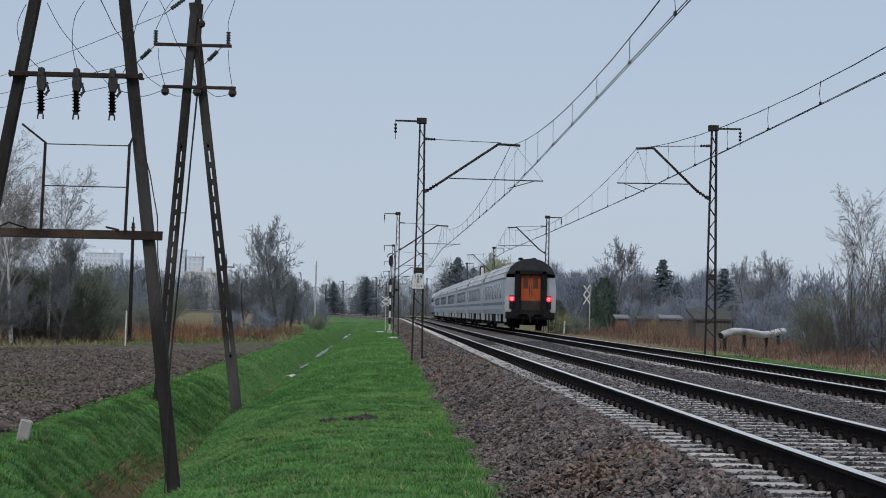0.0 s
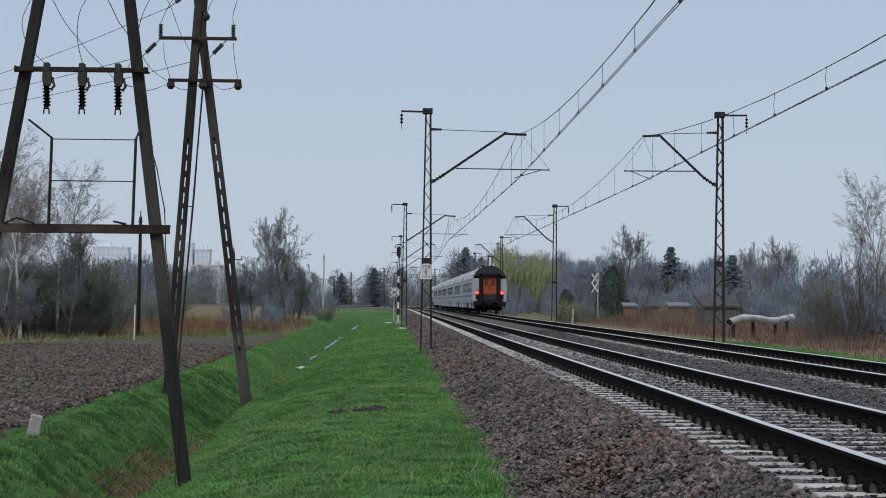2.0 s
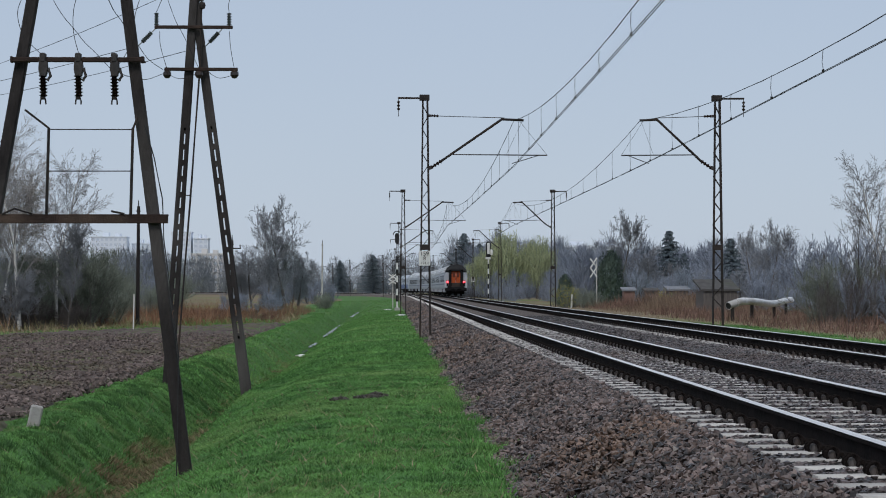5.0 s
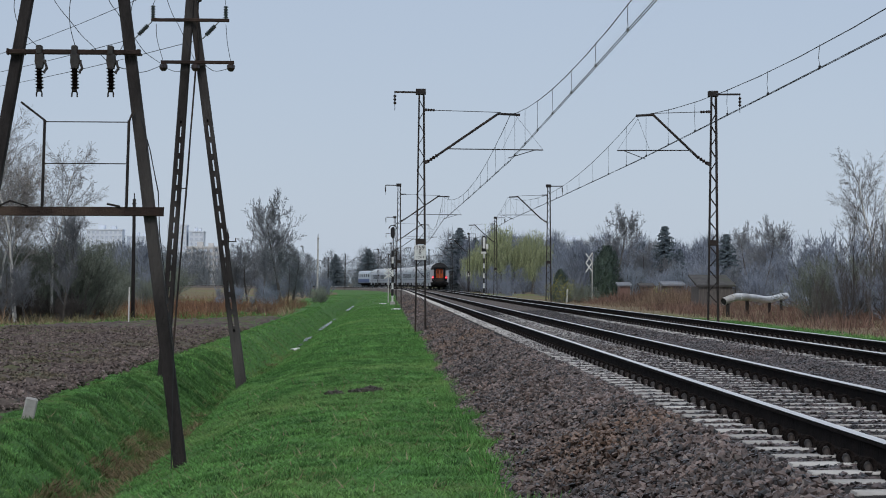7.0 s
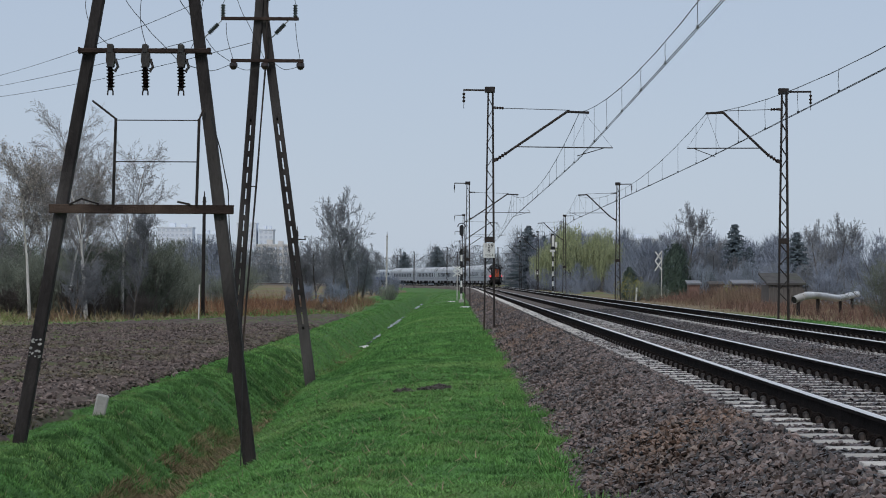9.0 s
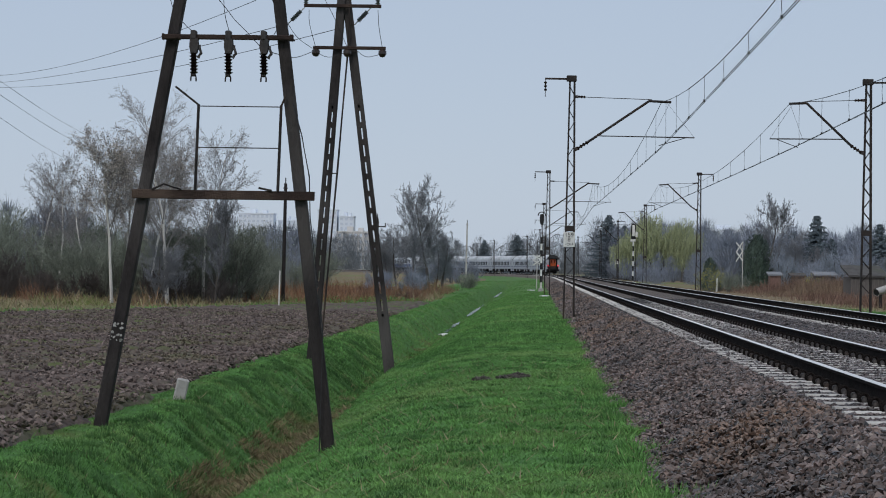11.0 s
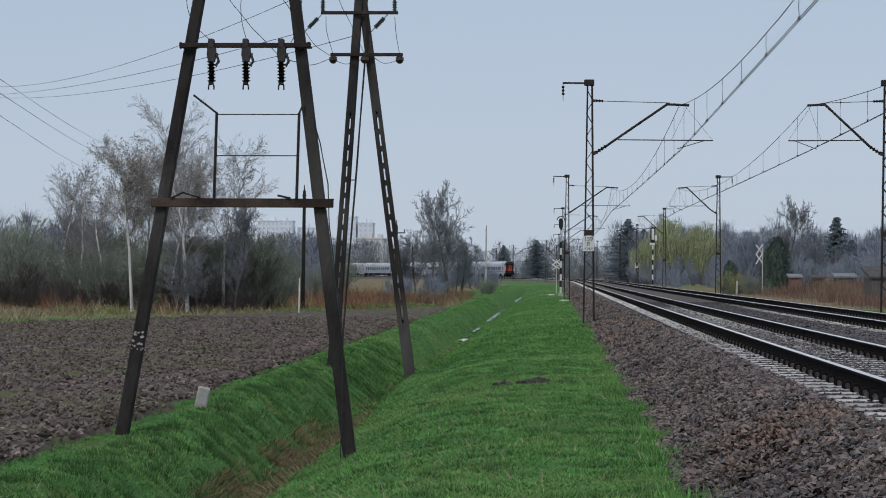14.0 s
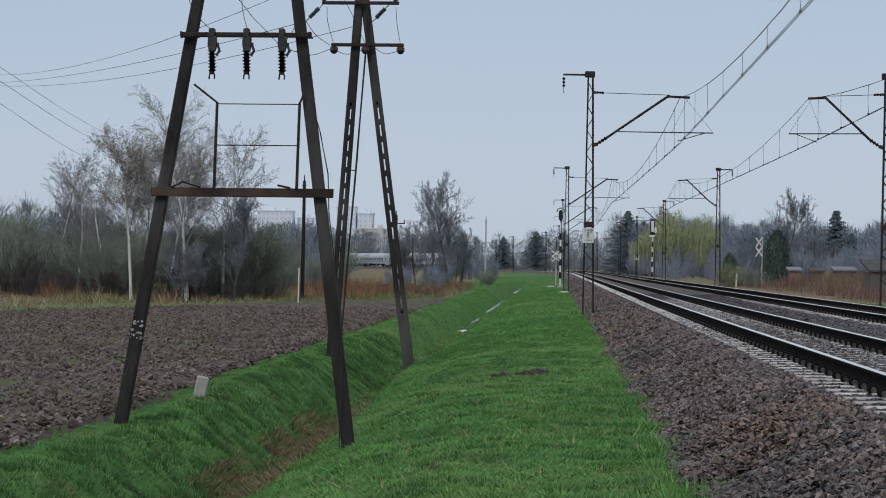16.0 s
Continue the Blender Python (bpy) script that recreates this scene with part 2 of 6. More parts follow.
# ---------- mesh building ----------
class Shape:
    """Collects vertices and faces of one mesh."""

    def __init__(self):
        self.v, self.f, self.k = [], [], []

    def poly(self, points, slot=0):
        n = len(self.v)
        self.v += [tuple(p) for p in points]
        self.f.append(tuple(range(n, n + len(points))))
        self.k.append(slot)

    def box(self, x0, x1, y0, y1, z0, z1, bevel=0.0, slot=0):
        if bevel <= 0:
            self.prism([(x0, y0), (x1, y0), (x1, y1), (x0, y1)], z0, z1, slot)
            return
        b = bevel
        ring = [(x0 + b, y0), (x1 - b, y0), (x1, y0 + b), (x1, y1 - b), (x1 - b, y1), (x0 + b, y1), (x0, y1 - b), (x0, y0 + b)]
        cx, cy = (x0 + x1) / 2, (y0 + y1) / 2
        kx, ky = 1 - 2 * b / (x1 - x0), 1 - 2 * b / (y1 - y0)
        small = [(cx + (x - cx) * kx, cy + (y - cy) * ky) for x, y in ring]
        self.loft([[(x, y, z0) for x, y in small], [(x, y, z0 + b) for x, y in ring], [(x, y, z1 - b) for x, y in ring], [(x, y, z1) for x, y in small]], slot)

    def prism(self, ring, z0, z1, slot=0):
        self.loft([[(x, y, z0) for x, y in ring], [(x, y, z1) for x, y in ring]], slot)

    def loft(self, rings, slot=0, closed=True, caps=True):
        n, m = len(self.v), len(rings[0])
        for r in rings:
            self.v += [tuple(p) for p in r]
        for i in range(len(rings) - 1):
            for j in range(m if closed else m - 1):
                a, b = n + i * m + j, n + i * m + (j + 1) % m
                self.f.append((a, b, b + m, a + m))
                self.k.append(slot)
        if caps and closed:
            self.f.append(tuple(range(n + m - 1, n - 1, -1)))
            self.f.append(tuple(range(n + (len(rings) - 1) * m, n + len(rings) * m)))
            self.k += [slot, slot]

    def tube(self, points, radii, sides=6, slot=0, caps=True):
        pts = [Vector(p) for p in points]
        if not isinstance(radii, (list, tuple)):
            radii = [radii] * len(pts)
        rings, ref = [], None
        for i, p in enumerate(pts):
            d = (pts[min(i + 1, len(pts) - 1)] - pts[max(i - 1, 0)])
            d = d.normalized() if d.length > 1e-9 else Vector((0, 0, 1))
            if ref is None:
                ref = Vector((1, 0, 0)) if abs(d.x) < 0.8 else Vector((0, 1, 0))
            a = d.cross(ref).normalized()
            b = d.cross(a)
            ref = b.cross(d).normalized() if b.cross(d).length > 1e-6 else ref
            rings.append([p + (a * math.cos(q) + b * math.sin(q)) * radii[i] for q in [2 * math.pi * (j + 0.5) / sides for j in range(sides)]])
        self.loft(rings, slot, True, caps)

    def bar(self, p, q, w, h=None, slot=0):
        """A square bar from p to q, w wide and h deep."""
        p, q = Vector(p), Vector(q)
        h = h or w
        d = (q - p).normalized()
        a = d.cross(Vector((0, 1, 0)) if abs(d.y) < 0.9 else Vector((0, 0, 1))).normalized()
        b = d.cross(a).normalized()
        self.loft([[o + a * (w / 2 * i) + b * (h / 2 * j) for i, j in ((-1, -1), (1, -1), (1, 1), (-1, 1))] for o in (p, q)], slot)

    def lathe(self, profile, centre=(0, 0, 0), sides=12, slot=0):
        cx, cy, cz = centre
        self.loft([[(cx + r * math.cos(2 * math.pi * j / sides), cy + r * math.sin(2 * math.pi * j / sides), cz + z) for j in range(sides)] for r, z in profile], slot)

    def mesh(self, name, *mats, smooth=False):
        me = bpy.data.meshes.new(name)
        me.from_pydata(self.v, [], self.f)
        for m in mats:
            me.materials.append(m)
        if any(self.k):
            me.polygons.foreach_set("material_index", self.k)
        if smooth:
            me.polygons.foreach_set("use_smooth", [True] * len(me.polygons))
        me.update()
        return me


def smooth_run(points, n=5):
    """A rounded line through the points."""
    p = [Vector(q) for q in points]
    p = [p[0] * 2 - p[1]] + p + [p[-1] * 2 - p[-2]]
    out = []
    for i in range(1, len(p) - 2):
        for k in range(n):
            u = k / n
            a, b, c, d = p[i - 1], p[i], p[i + 1], p[i + 2]
            out.append(0.5 * (2 * b + (c - a) * u + (2 * a - 5 * b + 4 * c - d) * u * u + (3 * b - a - 3 * c + d) * u ** 3))
    return out + [p[-2]]


def part(name, shape, mats, parent, label="", smooth=False):
    """One mesh under a thing or under a part; shape may be a mesh that is shared."""
    mats = mats if isinstance(mats, (list, tuple)) else [mats]
    me = shape if isinstance(shape, bpy.types.Mesh) else shape.mesh(name, *mats, smooth=smooth)
    ob = new(name, me)
    ob.parent = parent
    return tagged(ob, label)


def thing(name, label, category, m=None, group="", kind=""):
    ob = new(name)
    if m is not None:
        ob.matrix_basis = m
    return tagged(ob, label, category, group, kind)


def solid(name, shape, mats, label, category, kind="", group="", smooth=False):
    mats = mats if isinstance(mats, (list, tuple)) else [mats]
    return tagged(new(name, shape.mesh(name, *mats, smooth=smooth)), label, category, group, kind)


def tri_cloud(name, verts, mats, slots=None):
    """A mesh of loose triangles from an (n, 3, 3) array."""
    n = len(verts)
    me = bpy.data.meshes.new(name)
    me.vertices.add(n * 3)
    me.vertices.foreach_set("co", np.asarray(verts, dtype=np.float32).ravel())
    me.loops.add(n * 3)
    me.loops.foreach_set("vertex_index", np.arange(n * 3, dtype=np.int32))
    me.polygons.add(n)
    me.polygons.foreach_set("loop_start", np.arange(0, n * 3, 3, dtype=np.int32))
    for m in mats:
        me.materials.append(m)
    if slots is not None:
        me.polygons.foreach_set("material_index", np.asarray(slots, dtype=np.int32))
    me.update(calc_edges=True)
    return me


# ---------- the line of the railway ----------
AXIS_A, AXIS_B = 3.95, 8.05
_s = np.arange(-60.0, 1100.0, 1.0)
_k = 0.001761 * np.clip((_s - 296.6) / 152.7, 0, 1)
_phi = np.cumsum(_k)
_px = -np.concatenate([[0], np.cumsum(np.sin(_phi))[:-1]])
_py = -60 + np.concatenate([[0], np.cumsum(np.cos(_phi))[:-1]])


def line(s, x):
    """The point at x metres right of the camera's line, s metres along the railway, and the heading there."""
    phi = float(np.interp(s, _s, _phi))
    d = x - AXIS_B
    return float(np.interp(s, _s, _px)) + AXIS_B + d * math.cos(phi), float(np.interp(s, _s, _py)) + d * math.sin(phi), phi


def shift(y):
    return np.interp(y, _py, _px)


def section(x):
    """Height of the ground across the line."""
    return np.interp(x, [-9, -5.6, -5.15, -4.75, -4.3, -3.95, -3.6, -3.1, -2.6, -1.9, -1.0, 0.2, 1.2, 2.0, 10.3, 11.5, 16, 30],
                     [-0.95, -0.93, -0.92, -1.05, -1.45, -1.78, -1.78, -1.42, -1.2, -0.92, -0.78, -0.72, -0.72, -0.6, -0.5, -0.42, -0.45, -0.55])


_lumps = np.random.RandomState(77)
LUMPS = [(2 * math.pi / w * math.cos(a), 2 * math.pi / w * math.sin(a), f, 0.0017 * w ** 0.6)
         for w, a, f in zip(np.geomspace(0.55, 5.0, 26), _lumps.uniform(0, 6.283, 26), _lumps.uniform(0, 6.283, 26))]


def rough(x, y):
    """Small unevenness of the ground."""
    x, y = np.asarray(x, dtype=float), np.asarray(y, dtype=float)
    near = np.clip((260 - y) / 120, 0, 1)
    return near * sum(k * np.sin(a * x + b * y + f + 0.8 * np.sin(0.31 * x - 0.27 * y + f)) for a, b, f, k in LUMPS)


def ground_z(x, y):
    """Height of the ground at a place."""
    u = np.asarray(x) - shift(y)
    fade = np.clip((330 - np.asarray(y)) / 60, 0, 1)
    y = np.asarray(y, dtype=float)
    hollow = lambda x0, w, y0, d: np.exp(-((u - x0) / w) ** 2 - ((y - y0) / d) ** 2)
    base = section(u) - 0.12 * hollow(-2.55, 0.55, 25.5, 6.0) - 0.13 * hollow(-5.3, 0.5, 25.5, 7.0) + 0.20 * hollow(-3.0, 0.4, 44.5, 6.0)
    return rough(x, y) + np.where(u < -1, base * fade + (1 - fade) * np.interp(u, [-5, -1], [-0.95, -0.75]), base)


def field_z(x, y):
    """Height of the ploughed soil."""
    x, y = np.asarray(x, dtype=float), np.asarray(y, dtype=float)
    a = np.sin(2.1 * x + 3.3 * y + 1.6 * np.sin(0.9 * x) + 1.3 * np.sin(0.7 * y)) + np.sin(3.7 * x - 2.4 * y + 1.9 * np.sin(1.3 * y + 0.4 * x))
    b = np.sin(7.3 * x + 2.9 * y + 2.2 * np.sin(2.1 * y)) * np.sin(6.1 * y - 3.3 * x + 2.2 * np.sin(1.9 * x))
    c = np.sin(13.0 * x + 5 * y + 2.5 * np.sin(3.1 * y)) * np.sin(11.7 * y - 4 * x + 2.5 * np.sin(3.7 * x))
    return -0.87 + 0.028 * a + 0.045 * b + 0.022 * c


# ---------- ground ----------
def build_ground():
    us = np.array([-1600, -900, -500, -300, -180, -110, -70, -45, -30, -20, -14, -10, -8, -6.6, -5.6, -5.3, -5.15, -4.95, -4.75, -4.5, -4.3, -4.1, -3.95, -3.75,
                   -3.6, -3.35, -3.1, -2.85, -2.6, -2.4, -2.2, -2.0, -1.8, -1.55, -1.3, -1.05, -0.8, -0.55, -0.3, -0.05, 0.2, 0.45, 0.7, 0.95, 1.2, 2.0, 6, 10.3, 11.5, 13, 16, 20, 30, 45, 70, 110, 180, 300, 500, 900, 1600.0])
    ys = np.concatenate([np.arange(-80, 8, 8.0), np.arange(8, 60, 0.3), np.arange(60, 100, 0.6), np.arange(100, 150, 1.5), np.arange(150, 400, 5.0), np.arange(400, 1000, 25.0), np.array([1000, 1300, 1700, 2300, 3000.0])])
    U, Y = np.meshgrid(us, ys)
    X = U + shift(Y)
    Z = ground_z(X, Y)
    verts = []
    for x, y, z in zip(X.ravel(), Y.ravel(), Z.ravel()):
        verts.append((x, y, z if abs(x) < 12 and y < 150 else z + 0.10 * noise.noise((x * 0.4, y * 0.3, 0))))
    w = len(us)
    sh = Shape()
    sh.v = verts
    for j in range(len(ys) - 1):
        for i in range(w - 1):
            sh.f.append((j * w + i, j * w + i + 1, (j + 1) * w + i + 1, (j + 1) * w + i))
            u, y = (us[i] + us[i + 1]) / 2, ys[j]
            green = -9.5 < u < 12.2 and y < 260 or -7.5 < u < 1.3 and y < 540 or (u < -5 and y < 84) or (u >= 12.2 and u < 14.5 and y < 75)
            sh.k.append(0 if green else 1)
    solid("ground", sh, [GRASS, ROUGHLAND], "uneven spring ground with green verges and brown rough meadow", "ground", "structure", smooth=True)


build_ground()


def build_field():
    """The ploughed field beyond the ditch."""
    xs = np.arange(-26, -5.1, 0.13)
    ys = np.concatenate([np.arange(8, 60, 0.13), np.arange(60, 112, 0.25)])
    far = lambda x: max(40, 104 + 3.0 * (x + 9.5))
    w = len(xs)
    sh = Shape()
    gx, gy = np.meshgrid(xs, ys)
    top = field_z(gx, gy).ravel()
    for y in ys:
        edge = -5.28 + 0.16 * noise.noise((0, y * 0.8, 3)) + 0.2 * noise.noise((0, y * 0.15, 9))
        for x in xs:
            e = min(1.0, max(0.0, (edge - x) / 0.5))
            sh.v.append((x, y, float(top[len(sh.v)]) * e + (1 - e) * -1.30))
    for j in range(len(ys) - 1):
        for i in range(w - 1):
            if ys[j] < far(xs[i]) + 2.5 * noise.noise((xs[i] * 0.15, 0, 0)):
                sh.f.append((j * w + i, j * w + i + 1, (j + 1) * w + i + 1, (j + 1) * w + i))
                sh.k.append(0)
    solid("ploughed_field", sh, SOIL, "dark brown ploughed field with rough damp clods", "field", "structure")


build_field()


def blades(name, n, xr, yr, height, width, mat, seed, place=None, label="", category="grass", keep=None, lean=0.5, power=1.0, wave=0.0):
    """Loose upright blades, each one a narrow triangle."""
    r = np.random.RandomState(seed)
    x = r.uniform(*xr, n)
    y = yr[0] + (yr[1] - yr[0]) * r.uniform(0, 1, n) ** power
    if keep is not None:
        ok = keep(x, y, r)
        x, y = x[ok], y[ok]
    x = x + shift(y)
    n = len(x)
    z = ground_z(x, y) - 0.008
    h = height * r.uniform(0.45, 1.25, n)
    if wave:
        h = h * (1 - wave + wave * np.clip(0.9 + np.sin(0.9 * x + 2 * np.sin(0.23 * y)) * np.sin(0.31 * y + 1.3 * np.sin(0.7 * x)) + 0.6 * np.sin(2.7 * x + 0.8 * y), 0.1, 2.2))
    a = r.uniform(0, 2 * np.pi, n)
    wx, wy = np.cos(a) * width / 2, np.sin(a) * width / 2
    lx, ly = r.normal(0, lean, n) * h, r.normal(0, lean, n) * h
    v = np.stack([np.stack([x - wx, y - wy, z], 1), np.stack([x + wx, y + wy, z], 1), np.stack([x + lx, y + ly, z + h], 1)], 1)
    ob = new(name, tri_cloud(name, v, [mat]))
    return tagged(ob, label, category, "", "stuff")


def patchy(scale, cut, seed):
    def keep(x, y, r):
        n = np.array([noise.noise((a * scale, b * scale, seed)) for a, b in zip(x[::1], y[::1])])
        return n + r.normal(0, 0.15, len(x)) > cut
    return keep


def tufts(name, n, xr, yr, seed, label, mat, height, per=26, power=1.2):
    """Clumps of blades that lean out from their middle."""
    r = np.random.RandomState(seed)
    cx = np.repeat(r.uniform(*xr, n), per)
    cy = np.repeat(yr[0] + (yr[1] - yr[0]) * r.uniform(0, 1, n) ** power, per)
    hh = np.repeat(height * r.uniform(0.5, 1.3, n), per) * r.uniform(0.5, 1.15, n * per)
    a, d = r.uniform(0, 2 * np.pi, n * per), r.uniform(0, 1, n * per) ** 0.7
    x, y = cx + np.cos(a) * d * 0.13, cy + np.sin(a) * d * 0.16
    z = ground_z(x, y) - 0.012
    w = 0.0055
    tip = np.stack([x + np.cos(a) * d * hh * 0.8, y + np.sin(a) * d * hh * 0.8, z + hh], 1)
    v = np.stack([np.stack([x - w, y, z], 1), np.stack([x + w, y, z], 1), tip], 1)
    tagged(new(name, tri_cloud(name, v, [mat])), label, "grass", "", "stuff")


blades("grass", 345000, (-5.62, 1.35), (9, 48), 0.036, 0.014, BLADE, 1, label="short lush green grass on the ditch bank", power=1.15, lean=1.2)
blades("grass", 16000, (-14, -5.8), (86, 130), 0.13, 0.04, BLADE, 41, label="patchy green grass at the field corner", keep=patchy(0.12, -0.1, 21))
blades("grass", 24000, (-34, -5.6), (50, 112), 0.16, 0.04, BLADE, 22, label="green strip beyond the ploughed field", keep=lambda x, y, r: (y > 103 + 3.0 * (x + 9.5)) & (y < 113 + 3.0 * (x + 9.5)))
blades("grass", 90000, (-5.6, 1.3), (48, 150), 0.06, 0.035, BLADE, 2, label="green grass along the ditch", power=1.5)
blades("grass", 22000, (-9, 1.3), (150, 330), 0.07, 0.05, BLADE, 26, label="green grass towards the curve", power=1.3)
tufts("grass_tufts", 3600, (-5.3, 1.2), (9, 60), 3, "taller uneven tufts of green grass", BLADE, 0.050)
tufts("grass_tufts", 1500, (-5.2, -3.3), (10, 60), 23, "rank tufts on the ditch side in shade-dark green", DARKBLADE, 0.085, 40)
tufts("grass_tufts", 800, (-2.2, 1.2), (12, 70), 24, "shade-dark green tufts in the short grass", DARKBLADE, 0.055, 46)
tufts("grass_tufts", 500, (0.85, 1.35), (11, 70), 25, "taller grass along the ballast edge", BLADE, 0.10, 24)
blades("dry_grass", 26000, (-4.2, -3.1), (21, 36), 0.10, 0.018, DITCHDRY, 4, label="dead brown grass in the ditch bottom", keep=patchy(0.9, 0.0, 7), lean=1.2)
blades("dry_grass", 6000, (-4.1, -3.3), (36, 80), 0.10, 0.02, DITCHDRY, 34, label="patches of dead grass along the ditch", keep=patchy(0.5, 0.15, 9), lean=1.1)
blades("grass", 22000, (-24, -5.6), (20, 84), 0.10, 0.03, BLADE, 35, label="sparse green weeds on the ploughed field", keep=lambda x, y, r: (y < 100 + 3.0 * (x + 9.5)) & patchy(0.22, 0.08, 3)(x, y, r), lean=0.9)
blades("dry_grass", 1600, (-5.0, 1.2), (9, 40), 0.10, 0.016, DRYBLADE, 5, label="scattered dead straw in the grass", lean=1.2)
blades("dry_grass", 46000, (-45, -5.8), (62, 135), 0.34, 0.05, DRYBLADE, 6, label="straw-coloured grass beyond the field", keep=lambda x, y, r: (y > 104 + 3.0 * (x + 9.5)) & patchy(0.13, -0.02, 15)(x, y, r), lean=0.7, wave=0.7)
blades("reeds", 52000, (-45, -6.3), (88, 175), 0.62, 0.03, RUSTSTEM, 7, label="reddish-brown dead reeds and stems", keep=lambda x, y, r: (y > 106 + 2.5 * r.normal(0, 1, len(x)) + 5 * np.sin(x * 0.8) - 9 * np.exp(-((x + 17) / 3.0) ** 2)) & patchy(0.16, -0.12, 5)(x, y, r), lean=0.4, wave=0.9)
blades("reeds", 78000, (13.2, 40), (52, 178), 0.36, 0.03, REED, 8, label="reddish-brown dead weeds beside the line", keep=lambda x, y, r: (x > 13.4 + 0.4 * r.normal(0, 1, len(x)) + np.clip((y - 70) * 0.01, 0, 9)) & patchy(0.18, -0.15, 11)(x, y, r), lean=0.4, wave=0.85)
blades("dry_grass", 9000, (11.6, 30), (45, 180), 0.16, 0.035, DRYBLADE, 9, label="straw-coloured verge grass", keep=lambda x, y, r: (y > 88) | (x > 13), lean=0.4)
blades("reeds", 9000, (16.8, 23.5), (132, 158), 0.85, 0.045, REED, 61, label="tall reddish-brown weeds before the sheds", lean=0.35, wave=0.6)
blades("grass", 9000, (11.0, 13.4), (50, 84), 0.09, 0.03, BLADE, 10, label="green verge beyond the tracks")

# ditch water, molehills, stone markers
for wy0, wy1, wx, ww in ((88, 93, -3.76, 0.13), (95, 105, -3.8, 0.17), (117, 147, -3.84, 0.24), (150, 156, -3.84, 0.12), (198, 222, -3.84, 0.3), (226, 240, -3.84, 0.26)):
    sh = Shape()
    sides = ([], [])
    for i in range(41):
        u = i / 40
        y = wy0 + (wy1 - wy0) * u
        mid = wx + 0.07 * noise.noise((y * 0.35, 1, 0))
        for e in (0, 1):
            half = ww * math.sqrt(max(0.0, math.sin(math.pi * u))) * max(0.08, 0.62 + 1.1 * noise.noise((y * 0.8, 5 + 9 * e, wy0)))
            sides[e].append((mid + (half if e else -half), y, -1.728))
    sh.poly(sides[0] + sides[1][::-1])
    solid("ditch_water", sh, WATER, "shallow still water shining in the ditch", "water", "structure")
for mx, my, mr in ((-0.36, 33.2, 0.20), (-0.80, 32.7, 0.12), (-0.22, 33.5, 0.14)):
    sh = Shape()
    lump = random.Random(int(my * 10))
    for k in range(90):
        q, a = lump.random() ** 0.6, lump.random() * 2 * math.pi
        c = Vector((mx + mr * q * math.cos(a) * 1.2, my + mr * q * math.sin(a), float(ground_z(mx, my)) + 0.045 * (1 - q) + 0.01))
        r = lump.uniform(0.025, 0.06)
        rx = [Vector((lump.gauss(0, 1), lump.gauss(0, 1), lump.gauss(0, 0.6))).normalized() * r for _ in range(3)]
        for i, j, m in ((1, 1, 1), (-1, 1, 1), (-1, -1, 1), (1, -1, 1), (1, 1, -1), (-1, 1, -1), (-1, -1, -1), (1, -1, -1)):
            sh.poly([c + rx[0] * i, c + rx[1] * j, c + rx[2] * m])
    solid("molehill", sh, MOULD, "small dark earth molehill in the grass", "molehill", group="molehills")
sh = Shape()
sh.box(-0.09, 0.09, -0.06, 0.06, -0.35, 0.26, 0.02)
stone = solid("marker_stone", sh, CONCRETE, "pale leaning boundary stone at the field edge", "stone")
stone.matrix_basis = pose(-5.19, 30.2, -0.95, 4, 12, 10)
sh = Shape()
sh.box(-0.03, 0.03, -0.03, 0.03, -0.3, 1.7, 0.008)
post = solid("marker_post", sh, BIRCHBARK, "short weathered post in dry grass", "post")
post.matrix_basis = pose(-11.8, 95, -0.95, 0, 1, 5)
sh = Shape()
sh.box(-0.06, 0.06, -0.05, 0.05, -0.3, 1.0, 0.015)
post2 = solid("marker_post", sh, WHITEPAINT, "white marker post beside the far track", "post")
post2.matrix_basis = pose(13.1, 150, -0.42, 0, 3, 0)


for lx, ly in ((0.6, 130), (-0.3, 165), (-3.6, 84)):
    sh = Shape()
    sh.loft([[(lx + 0.28 * math.cos(a) * (1 + 0.4 * math.sin(3 * a)), ly + 0.5 * math.sin(a), float(ground_z(lx, ly)) + 0.05 + h + 0.03 * math.sin(4 * a)) for a in [i * math.pi / 5 for i in range(10)]] for h in (0.0, 0.03)])
    solid("litter", sh, WHITEPAINT, "crumpled pale scrap of litter in the grass", "litter", group="litter")


# ---------- ballast ----------
def heap(x, y):
    """Uneven heaping of the loose shoulder."""
    x, y = np.asarray(x, dtype=float), np.asarray(y, dtype=float)
    on = np.clip((2.45 - x) / 0.4, 0, 1) * np.clip((x - 0.9) / 0.4, 0, 1)
    return on * (0.030 * np.sin(1.9 * y + 2.2 * np.sin(0.7 * y) + 1.3 * x) + 0.024 * np.sin(4.1 * x - 2.9 * y + 1.7 * np.sin(1.3 * y)) + 0.016 * np.sin(6.3 * y + 3.7 * x + 2 * np.sin(2.3 * y)))


def ballast_z(x, y=0.0):
    return heap(x, y) + np.interp(x, [0.75, 1.05, 1.6, 2.3, 2.55, 2.78, 3.1, 5.3, 6.0, 6.7, 9.45, 9.8, 10.8, 11.2], [-0.9, -0.74, -0.54, -0.245, -0.202, -0.188, -0.183, -0.183, -0.197, -0.183, -0.184, -0.24, -0.5, -0.75])


